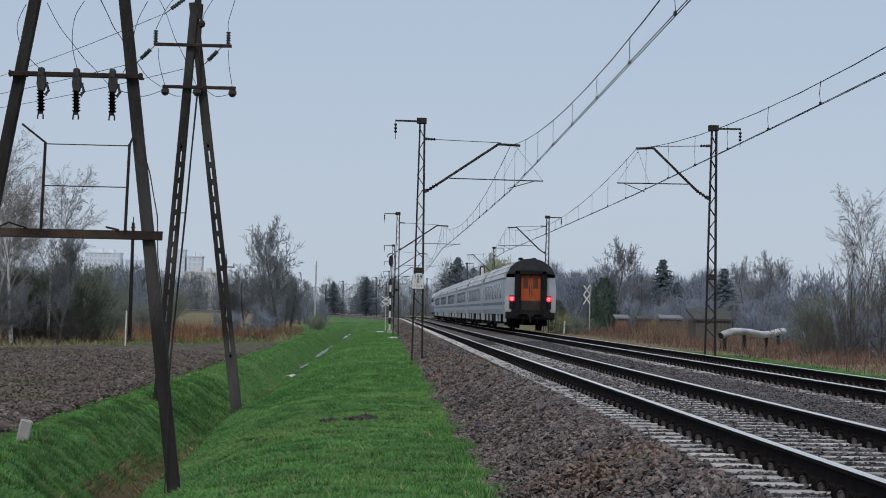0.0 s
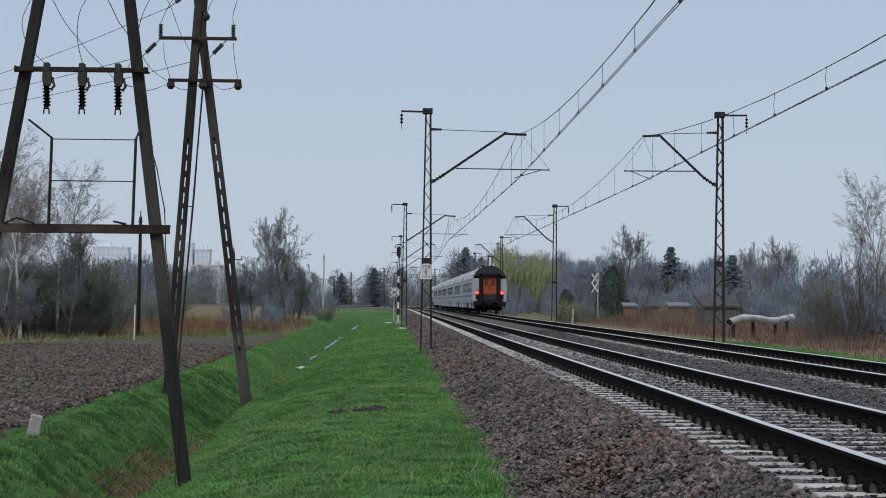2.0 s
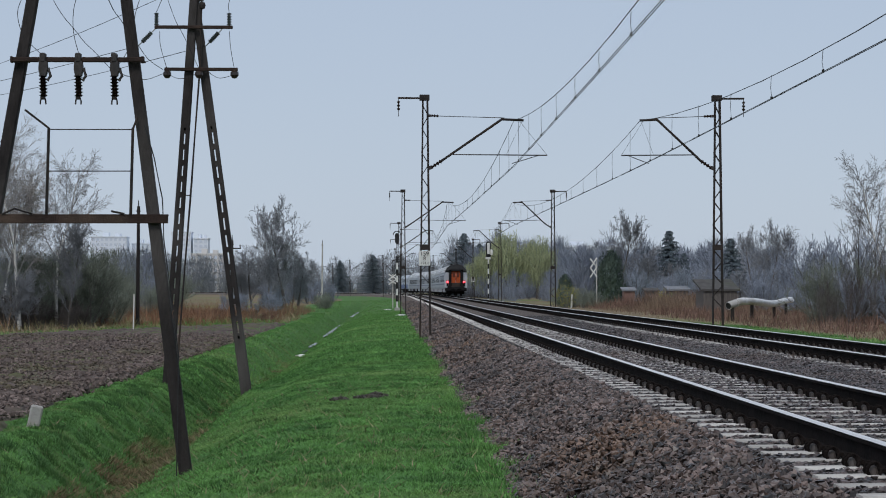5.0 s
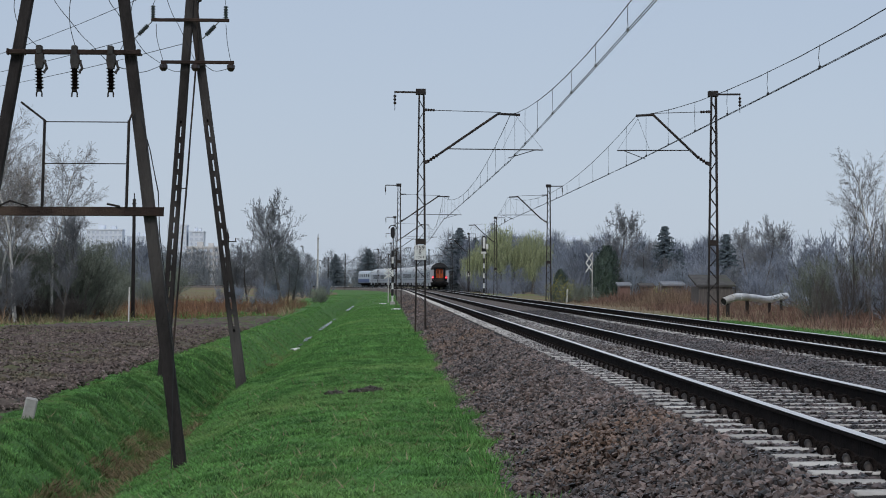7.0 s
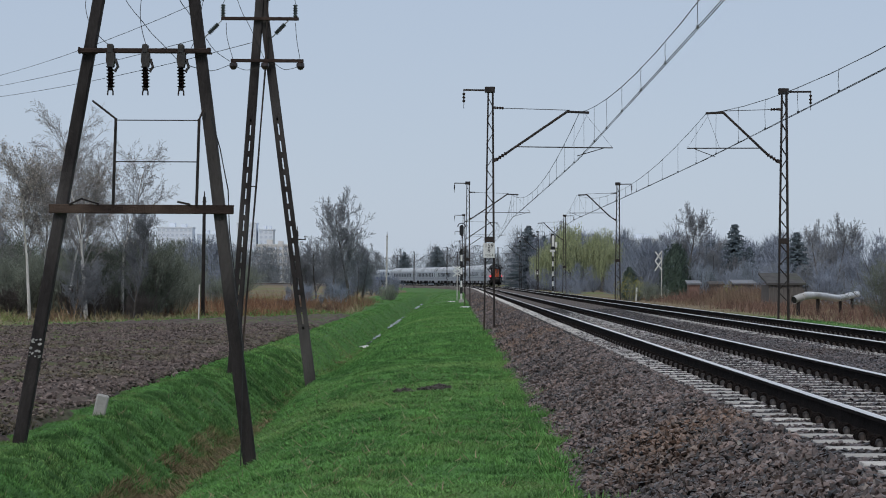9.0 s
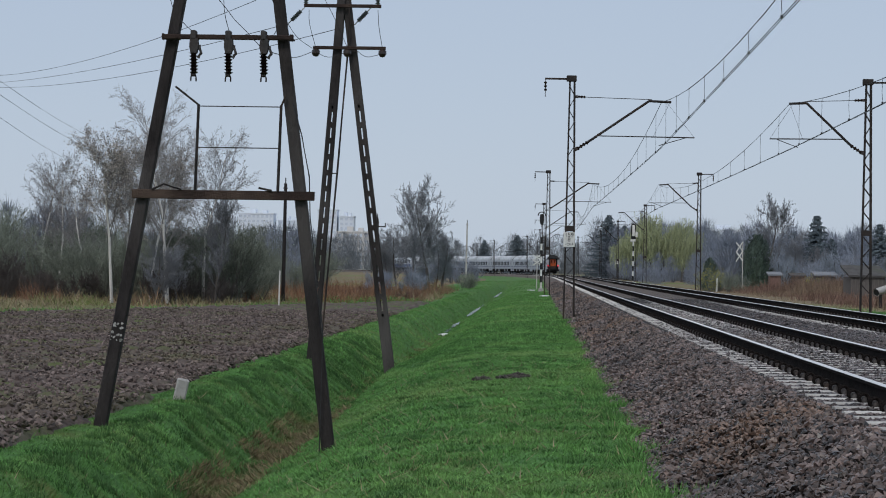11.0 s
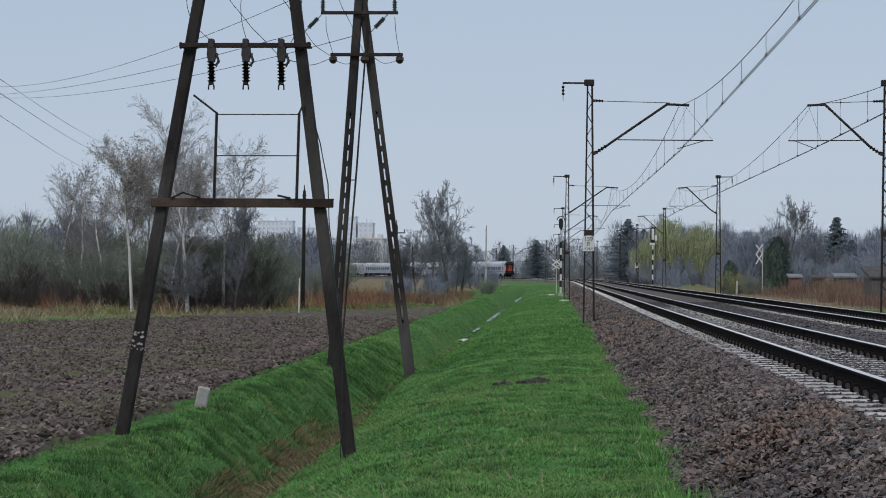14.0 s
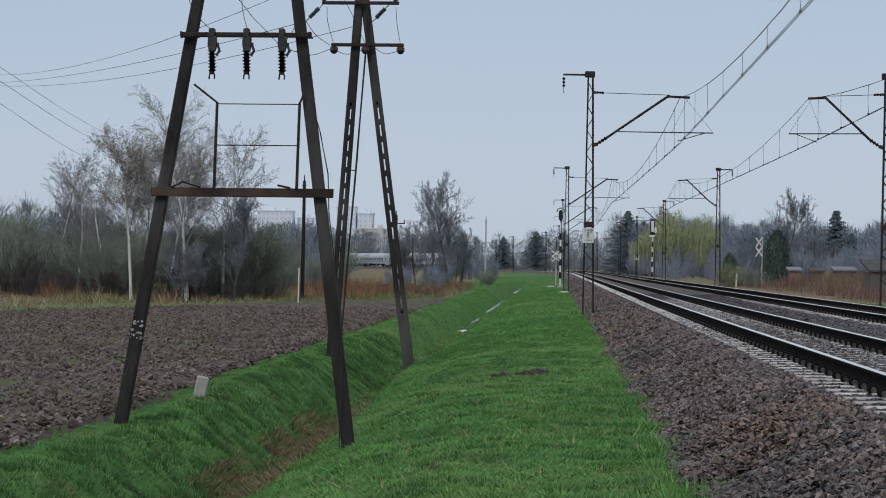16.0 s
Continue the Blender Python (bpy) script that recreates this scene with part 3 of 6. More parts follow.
def build_ballast():
    xs = [0.75, 1.05, 1.3, 1.6, 1.9, 2.3, 2.55, 2.78, 3.25, 4.0, 4.7, 5.3, 6.0, 6.7, 7.4, 8.1, 8.8, 9.45, 9.8, 10.3, 10.8, 11.2]
    ss = np.concatenate([np.arange(-40, 8, 2.0), np.arange(8, 90, 0.25), np.arange(90, 300, 3.0), np.arange(300, 900, 8.0)])
    sh = Shape()
    for s in ss:
        for x in xs:
            px, py, _ = line(s, x)
            loose = x < 2.5 or x > 9.7
            sh.v.append((px, py, float(ballast_z(x, s)) + (0.05 if loose else 0.006) * noise.noise((x * 1.5, s * 0.6, 2)) - (0.02 if loose else 0.007 - 0.018 * min(1.0, max(0.0, (s - 55) / 40)) * (3.2 < x < 9.3))))
    w = len(xs)
    for j in range(len(ss) - 1):
        for i in range(w - 1):
            sh.f.append((j * w + i, j * w + i + 1, (j + 1) * w + i + 1, (j + 1) * w + i))
            # Slot 1, the shade-dark bed colour, lies under the nearer loose stones.
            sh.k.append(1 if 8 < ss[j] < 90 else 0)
    solid("ballast_bed", sh, [BALLASTBED, GAPSHADE], "grey-brown crushed stone ballast bed", "ballast", "structure", smooth=True)


build_ballast()


def stones(name, n, xr, yr, size, seed, label, power=1.0, where=None, floor=ballast_z, mat=None, category="ballast", flat=1.0, lift=(-0.35, 0.55)):
    """Loose crushed stones, each one an uneven eight-sided lump."""
    r = np.random.RandomState(seed)
    x = r.uniform(*xr, n)
    y = yr[0] + (yr[1] - yr[0]) * r.uniform(0, 1, n) ** power
    if where is not None:
        ok = where(x, y)
        x, y = x[ok], y[ok]
        n = len(x)
    s = size * r.uniform(0.55, 1.35, n)
    z = floor(x, y) + s * r.uniform(*lift, n)
    axes = r.normal(0, 1, (n, 3, 3))
    q, _ = np.linalg.qr(axes)
    form = np.array([1.2, 0.95, 0.6, 1.2, 0.95, 0.6])[None, :, None]
    dirs = np.concatenate([q, -q], 1) * (s[:, None, None] * r.uniform(0.75, 1.1, (n, 6, 1)) * form)
    dirs[:, :, 2] *= flat
    pts = dirs + np.stack([x, y, z], 1)[:, None, :]
    idx = [(0, 1, 2), (1, 3, 2), (3, 4, 2), (4, 0, 2), (1, 0, 5), (3, 1, 5), (4, 3, 5), (0, 4, 5)]
    flip = np.linalg.det(q) < 0
    pts[flip] = pts[flip][:, [1, 0, 2, 4, 3, 5], :]
    me = bpy.data.meshes.new(name)
    me.vertices.add(n * 6)
    me.vertices.foreach_set("co", pts.astype(np.float32).ravel())
    tri = (np.arange(n)[:, None, None] * 6 + np.array(idx)[None]).astype(np.int32).reshape(-1)
    me.loops.add(len(tri))
    me.loops.foreach_set("vertex_index", tri)
    me.polygons.add(len(tri) // 3)
    me.polygons.foreach_set("loop_start", np.arange(0, len(tri), 3, dtype=np.int32))
    me.materials.append(mat or STONE)
    me.update(calc_edges=True)
    me.shade_flat()
    tagged(new(name, me), label, category, "", "stuff")


stones("ballast_stones", 54000, (0.95, 2.60), (11, 40), 0.031, 11, "loose brown and grey ballast stones on the shoulder", flat=0.85, lift=(-0.5, 1.0))
stones("ballast_stones", 26000, (0.95, 2.50), (40, 95), 0.042, 12, "ballast stones on the shoulder farther along", power=1.5, lift=(-0.6, 0.9))
stones("ballast_stones", 15000, (0.95, 2.40), (95, 230), 0.065, 16, "ballast stones along the distant shoulder", power=1.3)
gap = lambda x, y: (np.abs(np.abs(x - AXIS_A) - 0.75) > 0.11) & (np.abs(np.abs(x - AXIS_B) - 0.75) > 0.11)
bays = lambda x, y: gap(x, y) & ((np.abs(((y / 0.62) % 1) - 0.5) < 0.325) | (np.abs(x - 6.0) < 0.75) | (x > 9.4))
stones("ballast_stones", 84000, (2.66, 10.4), (12, 42), 0.034, 13, "ballast stones between the sleepers", where=bays, flat=0.5, lift=(-0.35, 0.16), mat=DARKSTONE)
stones("ballast_stones", 40000, (2.66, 10.9), (42, 110), 0.038, 14, "ballast stones between the rails", power=1.5, where=bays, flat=0.5, lift=(-0.35, 0.12), mat=DARKSTONE)

stones("soil_clods", 105000, (-24, -5.5), (19, 84), 0.044, 15, "loose damp earth clods on the field", power=1.2, floor=field_z, where=lambda x, y: y < 100 + 3.0 * (x + 9.5), mat=CLOD, lift=(-0.3, 0.8), category="soil", flat=0.85)

# ---------- tracks ----------
def rail_shape(x):
    prof = [(-0.075, -0.172), (0.075, -0.172), (0.075, -0.160), (0.014, -0.140), (0.009, -0.052), (0.036, -0.038), (0.036, -0.008), (0.027, 0.0), (-0.027, 0.0), (-0.036, -0.008), (-0.036, -0.038), (-0.009, -0.052), (-0.014, -0.140), (-0.075, -0.160)]
    ss = np.concatenate([np.arange(-40, 300, 10.0), np.arange(300, 900, 6.0)])
    sh = Shape()
    m = len(prof)
    for s in ss:
        px, py, phi = line(s, x)
        c, d = math.cos(phi), math.sin(phi)
        sh.v += [(px + a * c, py + a * d, z) for a, z in prof]
    for i in range(len(ss) - 1):
        for j in range(m):
            a, b = i * m + j, i * m + (j + 1) % m
            sh.f.append((a, b, b + m, a + m))
            sh.k.append(1 if j in (7, 8) else 0)
    return sh


def sleeper_mesh():
    sh = Shape()
    rings = []
    for x, w, z in ((-1.28, 0.08, -0.225), (-1.27, 0.09, -0.180), (-0.95, 0.095, -0.176), (-0.55, 0.095, -0.176), (-0.4, 0.10, -0.181), (0.4, 0.10, -0.181), (0.55, 0.095, -0.176), (0.95, 0.095, -0.176), (1.27, 0.09, -0.180), (1.28, 0.08, -0.225)):
        rings.append([(x, -w - 0.015, -0.40), (x, -w, z - 0.012), (x, -w + 0.012, z), (x, w - 0.012, z), (x, w, z - 0.012), (x, w + 0.015, -0.40)])
    sh.loft(rings)
    return sh.mesh("sleeper", CONCRETE)


def clip_mesh():
    """Sprung rail fastening: a stout open loop of round bar arched over a cast shoulder."""
    sh = Shape()
    for y, r in ((-0.04, 0.045), (0.04, 0.045)):
        pts = [(0.018 + r * math.cos(a), y + 0.012 * math.sin(2 * a), -0.140 + r * math.sin(a)) for a in [math.radians(-50 + 280 * k / 12) for k in range(13)]]
        sh.tube(pts, 0.0125, 6)
    sh.tube([(-0.05, -0.045, -0.145), (-0.055, 0, -0.14), (-0.05, 0.045, -0.145)], 0.016, 6)
    dome = [(0.036, -0.19), (0.034, -0.155), (0.025, -0.128), (0.008, -0.118)]
    sh.lathe(dome, (0.018, 0.0, 0.0), 10, 1)
    return sh.mesh("fastening", RAILSIDE, FITTING)


def build_track(axis, name, label):
    track = thing(name, label, "railway track", kind="structure")
    for o in (-0.7535, 0.7535):
        part("rail", rail_shape(axis + o), [RAILSIDE, RAILTOP], track, "dark rusty rail with a polished head")
    me, clip = sleeper_mesh(), clip_mesh()
    rest, rest_clips = Shape(), Shape()
    for k in range(-10, 760):
        s = k * 0.62
        px, py, phi = line(s, axis)
        m = pose(px, py, 0, 0, 0, math.degrees(phi))
        if 18 <= k < 118:
            ob = part("sleeper", me, CONCRETE, track)
            ob.matrix_basis = m
            for o in (-0.7535, 0.7535):
                for e in (-0.115, 0.115):
                    part("fastening", clip, RAILSIDE, ob).matrix_basis = pose(o + e * 1.15, 0, 0, 0, 0, 0 if e > 0 else 180)
        elif s > 0:
            n = len(rest.v)
            rest.v += [tuple(m @ v.co) for v in me.vertices]
            for p in me.polygons:
                rest.f.append(tuple(n + i for i in p.vertices))
                rest.k.append(0)
            if s < 190:
                for o in (-0.7535, 0.7535):
                    for e in (-0.115, 0.115):
                        x0 = o + e
                        n = len(rest_clips.v)
                        q = [m @ Vector((x0 + a, b, c)) for a, b, c in ((-0.055, -0.05, -0.19), (0.055, -0.05, -0.19), (0.055, 0.05, -0.19), (-0.055, 0.05, -0.19), (-0.035, -0.05, -0.09), (0.035, -0.05, -0.09), (0.035, 0.05, -0.09), (-0.035, 0.05, -0.09))]
                        rest_clips.v += [tuple(v) for v in q]
                        for f in ((0, 1, 5, 4), (1, 2, 6, 5), (2, 3, 7, 6), (3, 0, 4, 7), (4, 5, 6, 7)):
                            rest_clips.f.append(tuple(n + i for i in f))
                            rest_clips.k.append(0)
    tagged(part("sleepers", rest, CONCRETE, track), "pale concrete sleepers farther along", kind="stuff")
    tagged(part("fastenings", rest_clips, RAILSIDE, track), "dark rail fastenings farther along", kind="stuff")


# ---------- overhead line ----------
SPAN, FIRST = 67.0, 70.0


def insulator(sh, p, q, n, r0, r1, sides=10):
    """Ribbed insulator between two points."""
    p, q = Vector(p), Vector(q)
    pts, rad = [], []
    for i in range(n):
        for a, r in ((0.05, r0), (0.30, r1), (0.55, r1 * 0.85), (0.75, r0)):
            pts.append(p.lerp(q, (i + a) / n))
            rad.append(r)
    sh.tube(pts, rad, sides)


def build_mast(side, reach=1.0):
    """Lattice mast at the origin; side is +1 when its track lies towards +x."""
    mast = thing("catenary_mast", "dark rusty steel lattice catenary mast with a cantilever arm", "catenary mast", group="masts along the line")
    H, w0, w1, d = 7.44, 0.20, 0.10, 0.07
    for e in (-1, 1):
        sh = Shape()
        # channel section leg
        for a, b, c, f in ((0, 0.012, -d, d), (-0.055 * e, 0.012, -d, -d + 0.012), (-0.055 * e, 0.012, d - 0.012, d)):
            lo, hi = sorted((a, b if a == 0 else 0.0))
            sh.loft([[(e * w + x, y, z) for x, y in ((lo, c), (hi, c), (hi, f), (lo, f))] for w, z in ((w0, -0.8), (w1, H))])
        part("leg", sh, STEEL, mast)
    n = 17
    for i in range(n):
        za, zb = 0.3 + i * 0.41, 0.3 + (i + 1) * 0.41
        wa, wb = (w0 + (w1 - w0) * z / H for z in (za, zb))
        for y in (-d, d):
            sh = Shape()
            sh.bar((-wa if i % 2 else wa, y, za), (wb if i % 2 else -wb, y, zb), 0.022, 0.014)
            part("brace", sh, STEEL, mast)
    sh = Shape()
    sh.box(-0.19, 0.15, -0.11, 0.11, H - 0.06, H + 0.14, 0.015)
    part("cap", sh, STEEL, mast)
    sh = Shape()
    sh.box(-0.17, 0.17, -0.09, 0.09, 2.31, 2.50, 0.01)
    part("collar", sh, STEEL, mast)
    s = side
    sh = Shape()
    sh.bar((0, 0, H + 0.02), (-0.92 * s, 0, H + 0.03), 0.06, 0.06)
    part("feeder_bracket", sh, STEEL, mast)
    sh = Shape()
    insulator(sh, (-0.90 * s, 0, H - 0.06), (-0.90 * s, 0, H - 0.42), 3, 0.025, 0.06)
    sh.bar((-0.90 * s, 0, H), (-0.90 * s, 0, H - 0.6), 0.02)
    part("feeder_insulator", sh, PORCELAIN, mast, "dark hanging insulator")
    sh = Shape()
    sh.tube([(0.55 * s, 0, 5.33), (2.62 * s * reach, 0, 6.76)], 0.045, 8)
    sh.tube([(2.60 * s * reach, 0, 6.75), (3.35 * s * reach, 0, 6.72)], 0.045, 8)
    part("cantilever", sh, STEEL, mast, "slanting steel cantilever tube")
    sh = Shape()
    insulator(sh, (0.2 * s, 0, 5.10), (0.58 * s, 0, 5.35), 4, 0.035, 0.075)
    sh.bar((0.12 * s, 0, 5.08), (0.22 * s, 0, 5.12), 0.12)
    part("cantilever_insulator", sh, PORCELAIN, mast)
    sh = Shape()
    sh.tube([(0.4 * s, 0, 6.86), (2.7 * s * reach, 0, 6.80)], 0.012, 5)
    part("tie_rod", sh, STEEL, mast)
    sh = Shape()
    sh.bar((0.1 * s, 0, 6.87), (0.2 * s, 0, 6.87), 0.09)
    insulator(sh, (0.2 * s, 0, 6.87), (0.48 * s, 0, 6.86), 3, 0.03, 0.055)
    part("tie_insulator", sh, PORCELAIN, mast)
    sh = Shape()
    sh.tube([(0.95 * s * reach, 0, 5.55), (4.15 * s * reach, 0, 5.53)], 0.02, 6)
    sh.tube([(3.85 * s * reach, 0, 5.52), (2.95 * s * reach, 0, 5.25)], 0.014, 5)
    sh.tube([(4.15 * s * reach, 0, 5.53), (3.2 * s * reach, 0, 6.70)], 0.006, 4)
    sh.tube([(2.75 * s * reach, 0, 5.53), (3.3 * s * reach, 0, 6.70)], 0.006, 4)
    part("registration_arm", sh, STEEL, mast)
    sh = Shape()
    sh.box(-0.3, 0.3, -0.2, 0.2, -1.3, -0.8, 0.04)
    part("footing", sh, CONCRETE, mast)
    return mast


def mark(text, size, x, z, parent, mat, name="lettering"):
    """Flat lettering on a plate that faces -y."""
    cu = bpy.data.curves.new(name, "FONT")
    cu.body, cu.size, cu.align_x, cu.align_y = text, size, "CENTER", "CENTER"
    cu.extrude = 0.002
    tmp = bpy.data.objects.new(name, cu)
    scene.collection.objects.link(tmp)
    me = bpy.data.meshes.new_from_object(tmp.evaluated_get(bpy.context.evaluated_depsgraph_get()))
    bpy.data.objects.remove(tmp)
    me.materials.append(mat)
    ob = new(name, me)
    ob.parent = parent
    ob.matrix_basis = pose(x, -0.012, z, 90, 0, 0)
    return ob


def wires(axis, base_x, side, label):
    """Messenger, contact wires and droppers over one track."""
    run = thing("overhead_line", label, "overhead wire")
    z_m, z_c = 6.72, 5.17
    mess, c1, c2 = [], [], []
    for k in range(-1, 9):
        s0 = FIRST + k * SPAN
        st0, st1 = (0.22, -0.22) if k % 2 == 0 else (-0.22, 0.22)
        for i in range(14):
            q = i / 14
            x = axis + st0 + (st1 - st0) * q
            px, py, _ = line(s0 + q * SPAN, x)
            mess.append((px, py, z_m - 4 * 1.16 * q * (1 - q)))
            c1.append((px - 0.02, py, z_c - 0.10 * q * (1 - q)))
            c2.append((px + 0.02, py, z_c - 0.10 * q * (1 - q)))
        for i in range(12):
            q = (i + 0.5) / 12
            x = axis + st0 + (st1 - st0) * q
            px, py, _ = line(s0 + q * SPAN, x)
            za, zb = z_m - 4 * 1.16 * q * (1 - q), z_c - 0.10 * q * (1 - q)
            if k < 5:
                sh = Shape()
                sh.tube([(px, py, za + 0.03), (px + 0.01, py + 0.15, (za + zb) / 2), (px + 0.01, py, zb)], 0.007, 4)
                sh.box(px - 0.02, px + 0.02, py - 0.03, py + 0.03, zb - 0.01, zb + 0.05)
                part("dropper", sh, WIRE, run)
    for name, pts, r in (("messenger_wire", mess, 0.011), ("contact_wire", c1, 0.009), ("contact_wire", c2, 0.009)):
        sh = Shape()
        sh.tube(pts, r, 5)
        part(name, sh, WIRE, run)
    return run


def build_overhead():
    left, right = build_mast(1), build_mast(-1, 0.79)
    for k in range(9):
        s = FIRST + k * SPAN
        for m, x in ((left, 1.15), (right, 11.1)):
            px, py, phi = line(s, x - (0.35 if k else 0.0))
            at = pose(px, py, 0, 0, 0, math.degrees(phi))
            if k == 0:
                m.matrix_basis = at
            else:
                copy_thing(m, at)
    wires(AXIS_A, 1.15, 1, "dark contact and messenger wires over the near track")
    wires(AXIS_B + 0.2, 11.1, -1, "dark contact and messenger wires over the far track")
    px, py, _ = line(FIRST, 1.15)
    sign = thing("kilometre_sign", "white kilometre plate with black figures on the mast", "sign", pose(px - 0.02, py - 0.10, 0))
    sh = Shape()
    sh.box(-0.19, 0.19, -0.008, 0.008, 1.78, 2.28, 0.003)
    part("plate", sh, WHITEPAINT, sign)
    mark("159", 0.205, 0, 2.18, sign, BLACKPAINT)
    mark("8", 0.20, 0, 2.02, sign, BLACKPAINT)
    mark("+24.4", 0.125, 0, 1.865, sign, BLACKPAINT)


build_overhead()


# ---------- the two A-frame power poles ----------
def slotted_leg(p, q, w0, w1, d, slots):
    """A tapered concrete pole leg from p (foot) to q (top), with slots through its upper part."""
    p, q = Vector(p), Vector(q)
    sh = Shape()
    ax = Vector((1, 0, 0))
    dirn = (q - p).normalized()
    ax = (ax - dirn * ax.dot(dirn)).normalized()
    ay = dirn.cross(ax).normalized()
    L = (q - p).length

    def ring(t, lo, hi):
        c, w = p + dirn * t, (w0 + (w1 - w0) * t / L) / 2
        b = 0.016
        return [c + ax * (w * x) + ay * y for x, y in ((lo, -d + b), (lo + (b / w if lo == -1 else 0), -d), (hi - (b / w if hi == 1 else 0), -d), (hi, -d + b), (hi, d - b), (hi - (b / w if hi == 1 else 0), d), (lo + (b / w if lo == -1 else 0), d), (lo, d - b))]
    if not slots:
        sh.loft([ring(t, -1, 1) for t in np.linspace(0, L, 12)])
        return sh
    a, b = 0.20 * L, 0.67 * L
    sh.loft([ring(0, -1, 1), ring(a, -1, 1)])
    sh.loft([ring(b, -1, 1), ring(L, -1, 1)])
    n = slots
    for lo, hi in ((-1, -0.2), (0.2, 1)):
        sh.loft([ring(a, lo, hi), ring(b, lo, hi)])
    for i in range(n + 1):
        t = a + (b - a) * i / n
        sh.loft([ring(t - 0.06, -0.2, 0.2), ring(t + 0.06, -0.2, 0.2)])
    return sh


def build_front_frame():
    y = 25.5
    f = thing("power_pole", "dark weathered concrete A-frame power pole with disconnector insulators", "power pole")
    top = 9.4
    for name, bx, bz, sx in (("leg", -5.375, -1.45, 0.1705), ("leg", -2.525, -1.6, -0.1275)):
        z0 = bz
        ref = -1.08 if bx < -4 else -1.23
        p = (bx + (z0 - ref) * sx, y, z0)
        q = (bx + (top - ref) * sx, y, top)
        part(name, slotted_leg(p, q, 0.162, 0.118, 0.066, 0), OLDPOLE, f)
    chips = random.Random(4)
    sh = Shape()
    for k in range(26):
        z = chips.uniform(0.03, 0.26)
        x = -5.375 + (z + 1.08) * 0.1705 + chips.uniform(-0.07, 0.07)
        r = chips.uniform(0.006, 0.02)
        ring = [(x + r * math.cos(a) * chips.uniform(0.5, 1.2), z + r * math.sin(a) * chips.uniform(0.5, 1.2)) for a in [i * math.pi / 3 for i in range(6)]]
        sh.loft([[(u, y - 0.062, v) for u, v in ring], [(u, y - 0.069, v) for u, v in ring]])
    part("paint_scuffs", sh, CONCRETE, f, "pale flaking scuffs on the leg")
    sh = Shape()
    sh.box(-5.0, -2.73, y - 0.15, y - 0.11, 1.80, 1.90, 0.008)
    sh.box(-5.0, -2.73, y - 0.15, y - 0.06, 1.892, 1.912, 0.004)
    part("lower_crossbar", sh, RUST, f, "rusty steel channel crossbar")
    sh = Shape()
    sh.box(-4.64, -3.03, y - 0.17, y - 0.11, 3.775, 3.835, 0.008)
    for x0, x1 in ((-4.655, -4.63), (-3.07, -3.025)):
        sh.box(x0, x1, y - 0.18, y - 0.10, 3.765, 3.845, 0.006)
    for x in (-4.645, -4.47, -3.21, -3.045):
        sh.tube([(x, y - 0.19, 3.80), (x, y + 0.10, 3.80)], 0.014, 6)
    part("upper_crossbar", sh, RUST, f, "rusty steel crossbar")
    for x in (-4.26, -3.83, -3.39):
        sh = Shape()
        sh.box(x - 0.036, x + 0.036, y - 0.20, y - 0.08, 3.76, 3.885, 0.012)
        sh.loft([[(x + a, y - 0.15 + b, z) for a, b in ((-w, -0.05), (w * 1.3, -0.05), (w * 1.3, 0.05), (-w, 0.05))] for z, w in ((3.78, 0.042), (3.68, 0.048), (3.60, 0.030))])
        sh.tube([(x + 0.07, y - 0.16, 3.70), (x + 0.10, y - 0.18, 3.60), (x + 0.06, y - 0.18, 3.54)], 0.02, 6)
        part("bracket", sh, CASTING, f, "grey cast bracket")
        sh = Shape()
        insulator(sh, (x, y - 0.15, 3.62), (x + 0.01, y - 0.15, 3.34), 7, 0.034, 0.057, 12)
        part("insulator", sh, PORCELAIN, f, "dark ribbed porcelain insulator")
        sh = Shape()
        sh.box(x - 0.028, x + 0.03, y - 0.18, y - 0.12, 3.315, 3.365, 0.01)
        for e in (-0.028, 0.036):
            sh.tube([(x + e * 0.6, y - 0.15, 3.34), (x + e, y - 0.15, 3.30), (x + e * 1.05, y - 0.15, 3.255)], 0.010, 5)
        part("contact_fork", sh, STEEL, f)
    sh = Shape()
    for x in (-4.195, -3.17):
        sh.tube([(x - 0.015, y - 0.15, 1.91), (x + 0.01, y - 0.15, 2.97)], 0.019, 6)
    for z in (2.95, 2.44):
        sh.tube([(-4.19, y - 0.15, z), (-3.16, y - 0.15, z)], 0.007, 5)
    sh.tube([(-4.48, y - 0.12, 3.19), (-4.18, y - 0.15, 2.96)], 0.014, 5)
    sh.tube([(-3.11, y - 0.12, 3.10), (-3.16, y - 0.15, 2.96)], 0.014, 5)
    part("rod_frame", sh, STEEL, f, "thin steel rod frame")
    sh = Shape()
    sh.tube([(-3.02, y - 0.13, 3.0), (-2.90, y - 0.14, 2.6), (-2.80, y - 0.13, 2.1), (-2.78, y - 0.14, 1.6), (-2.60, y - 0.13, 0.2), (-2.62, y - 0.14, -1.35)], 0.008, 5)
    part("earth_wire", sh, WIRE, f)
    sh = Shape()
    sh.tube([(-4.75, y - 0.16, 1.91), (-4.60, y - 0.16, 1.98), (-4.38, y - 0.16, 1.915)], 0.014, 5)
    part("loose_bracket", sh, STEEL, f)
    sh = Shape()
    sh.tube([(-3.42, y - 0.16, 1.95), (-3.26, y - 0.16, 1.915)], 0.014, 5)
    part("loose_bracket", sh, STEEL, f)
    return f


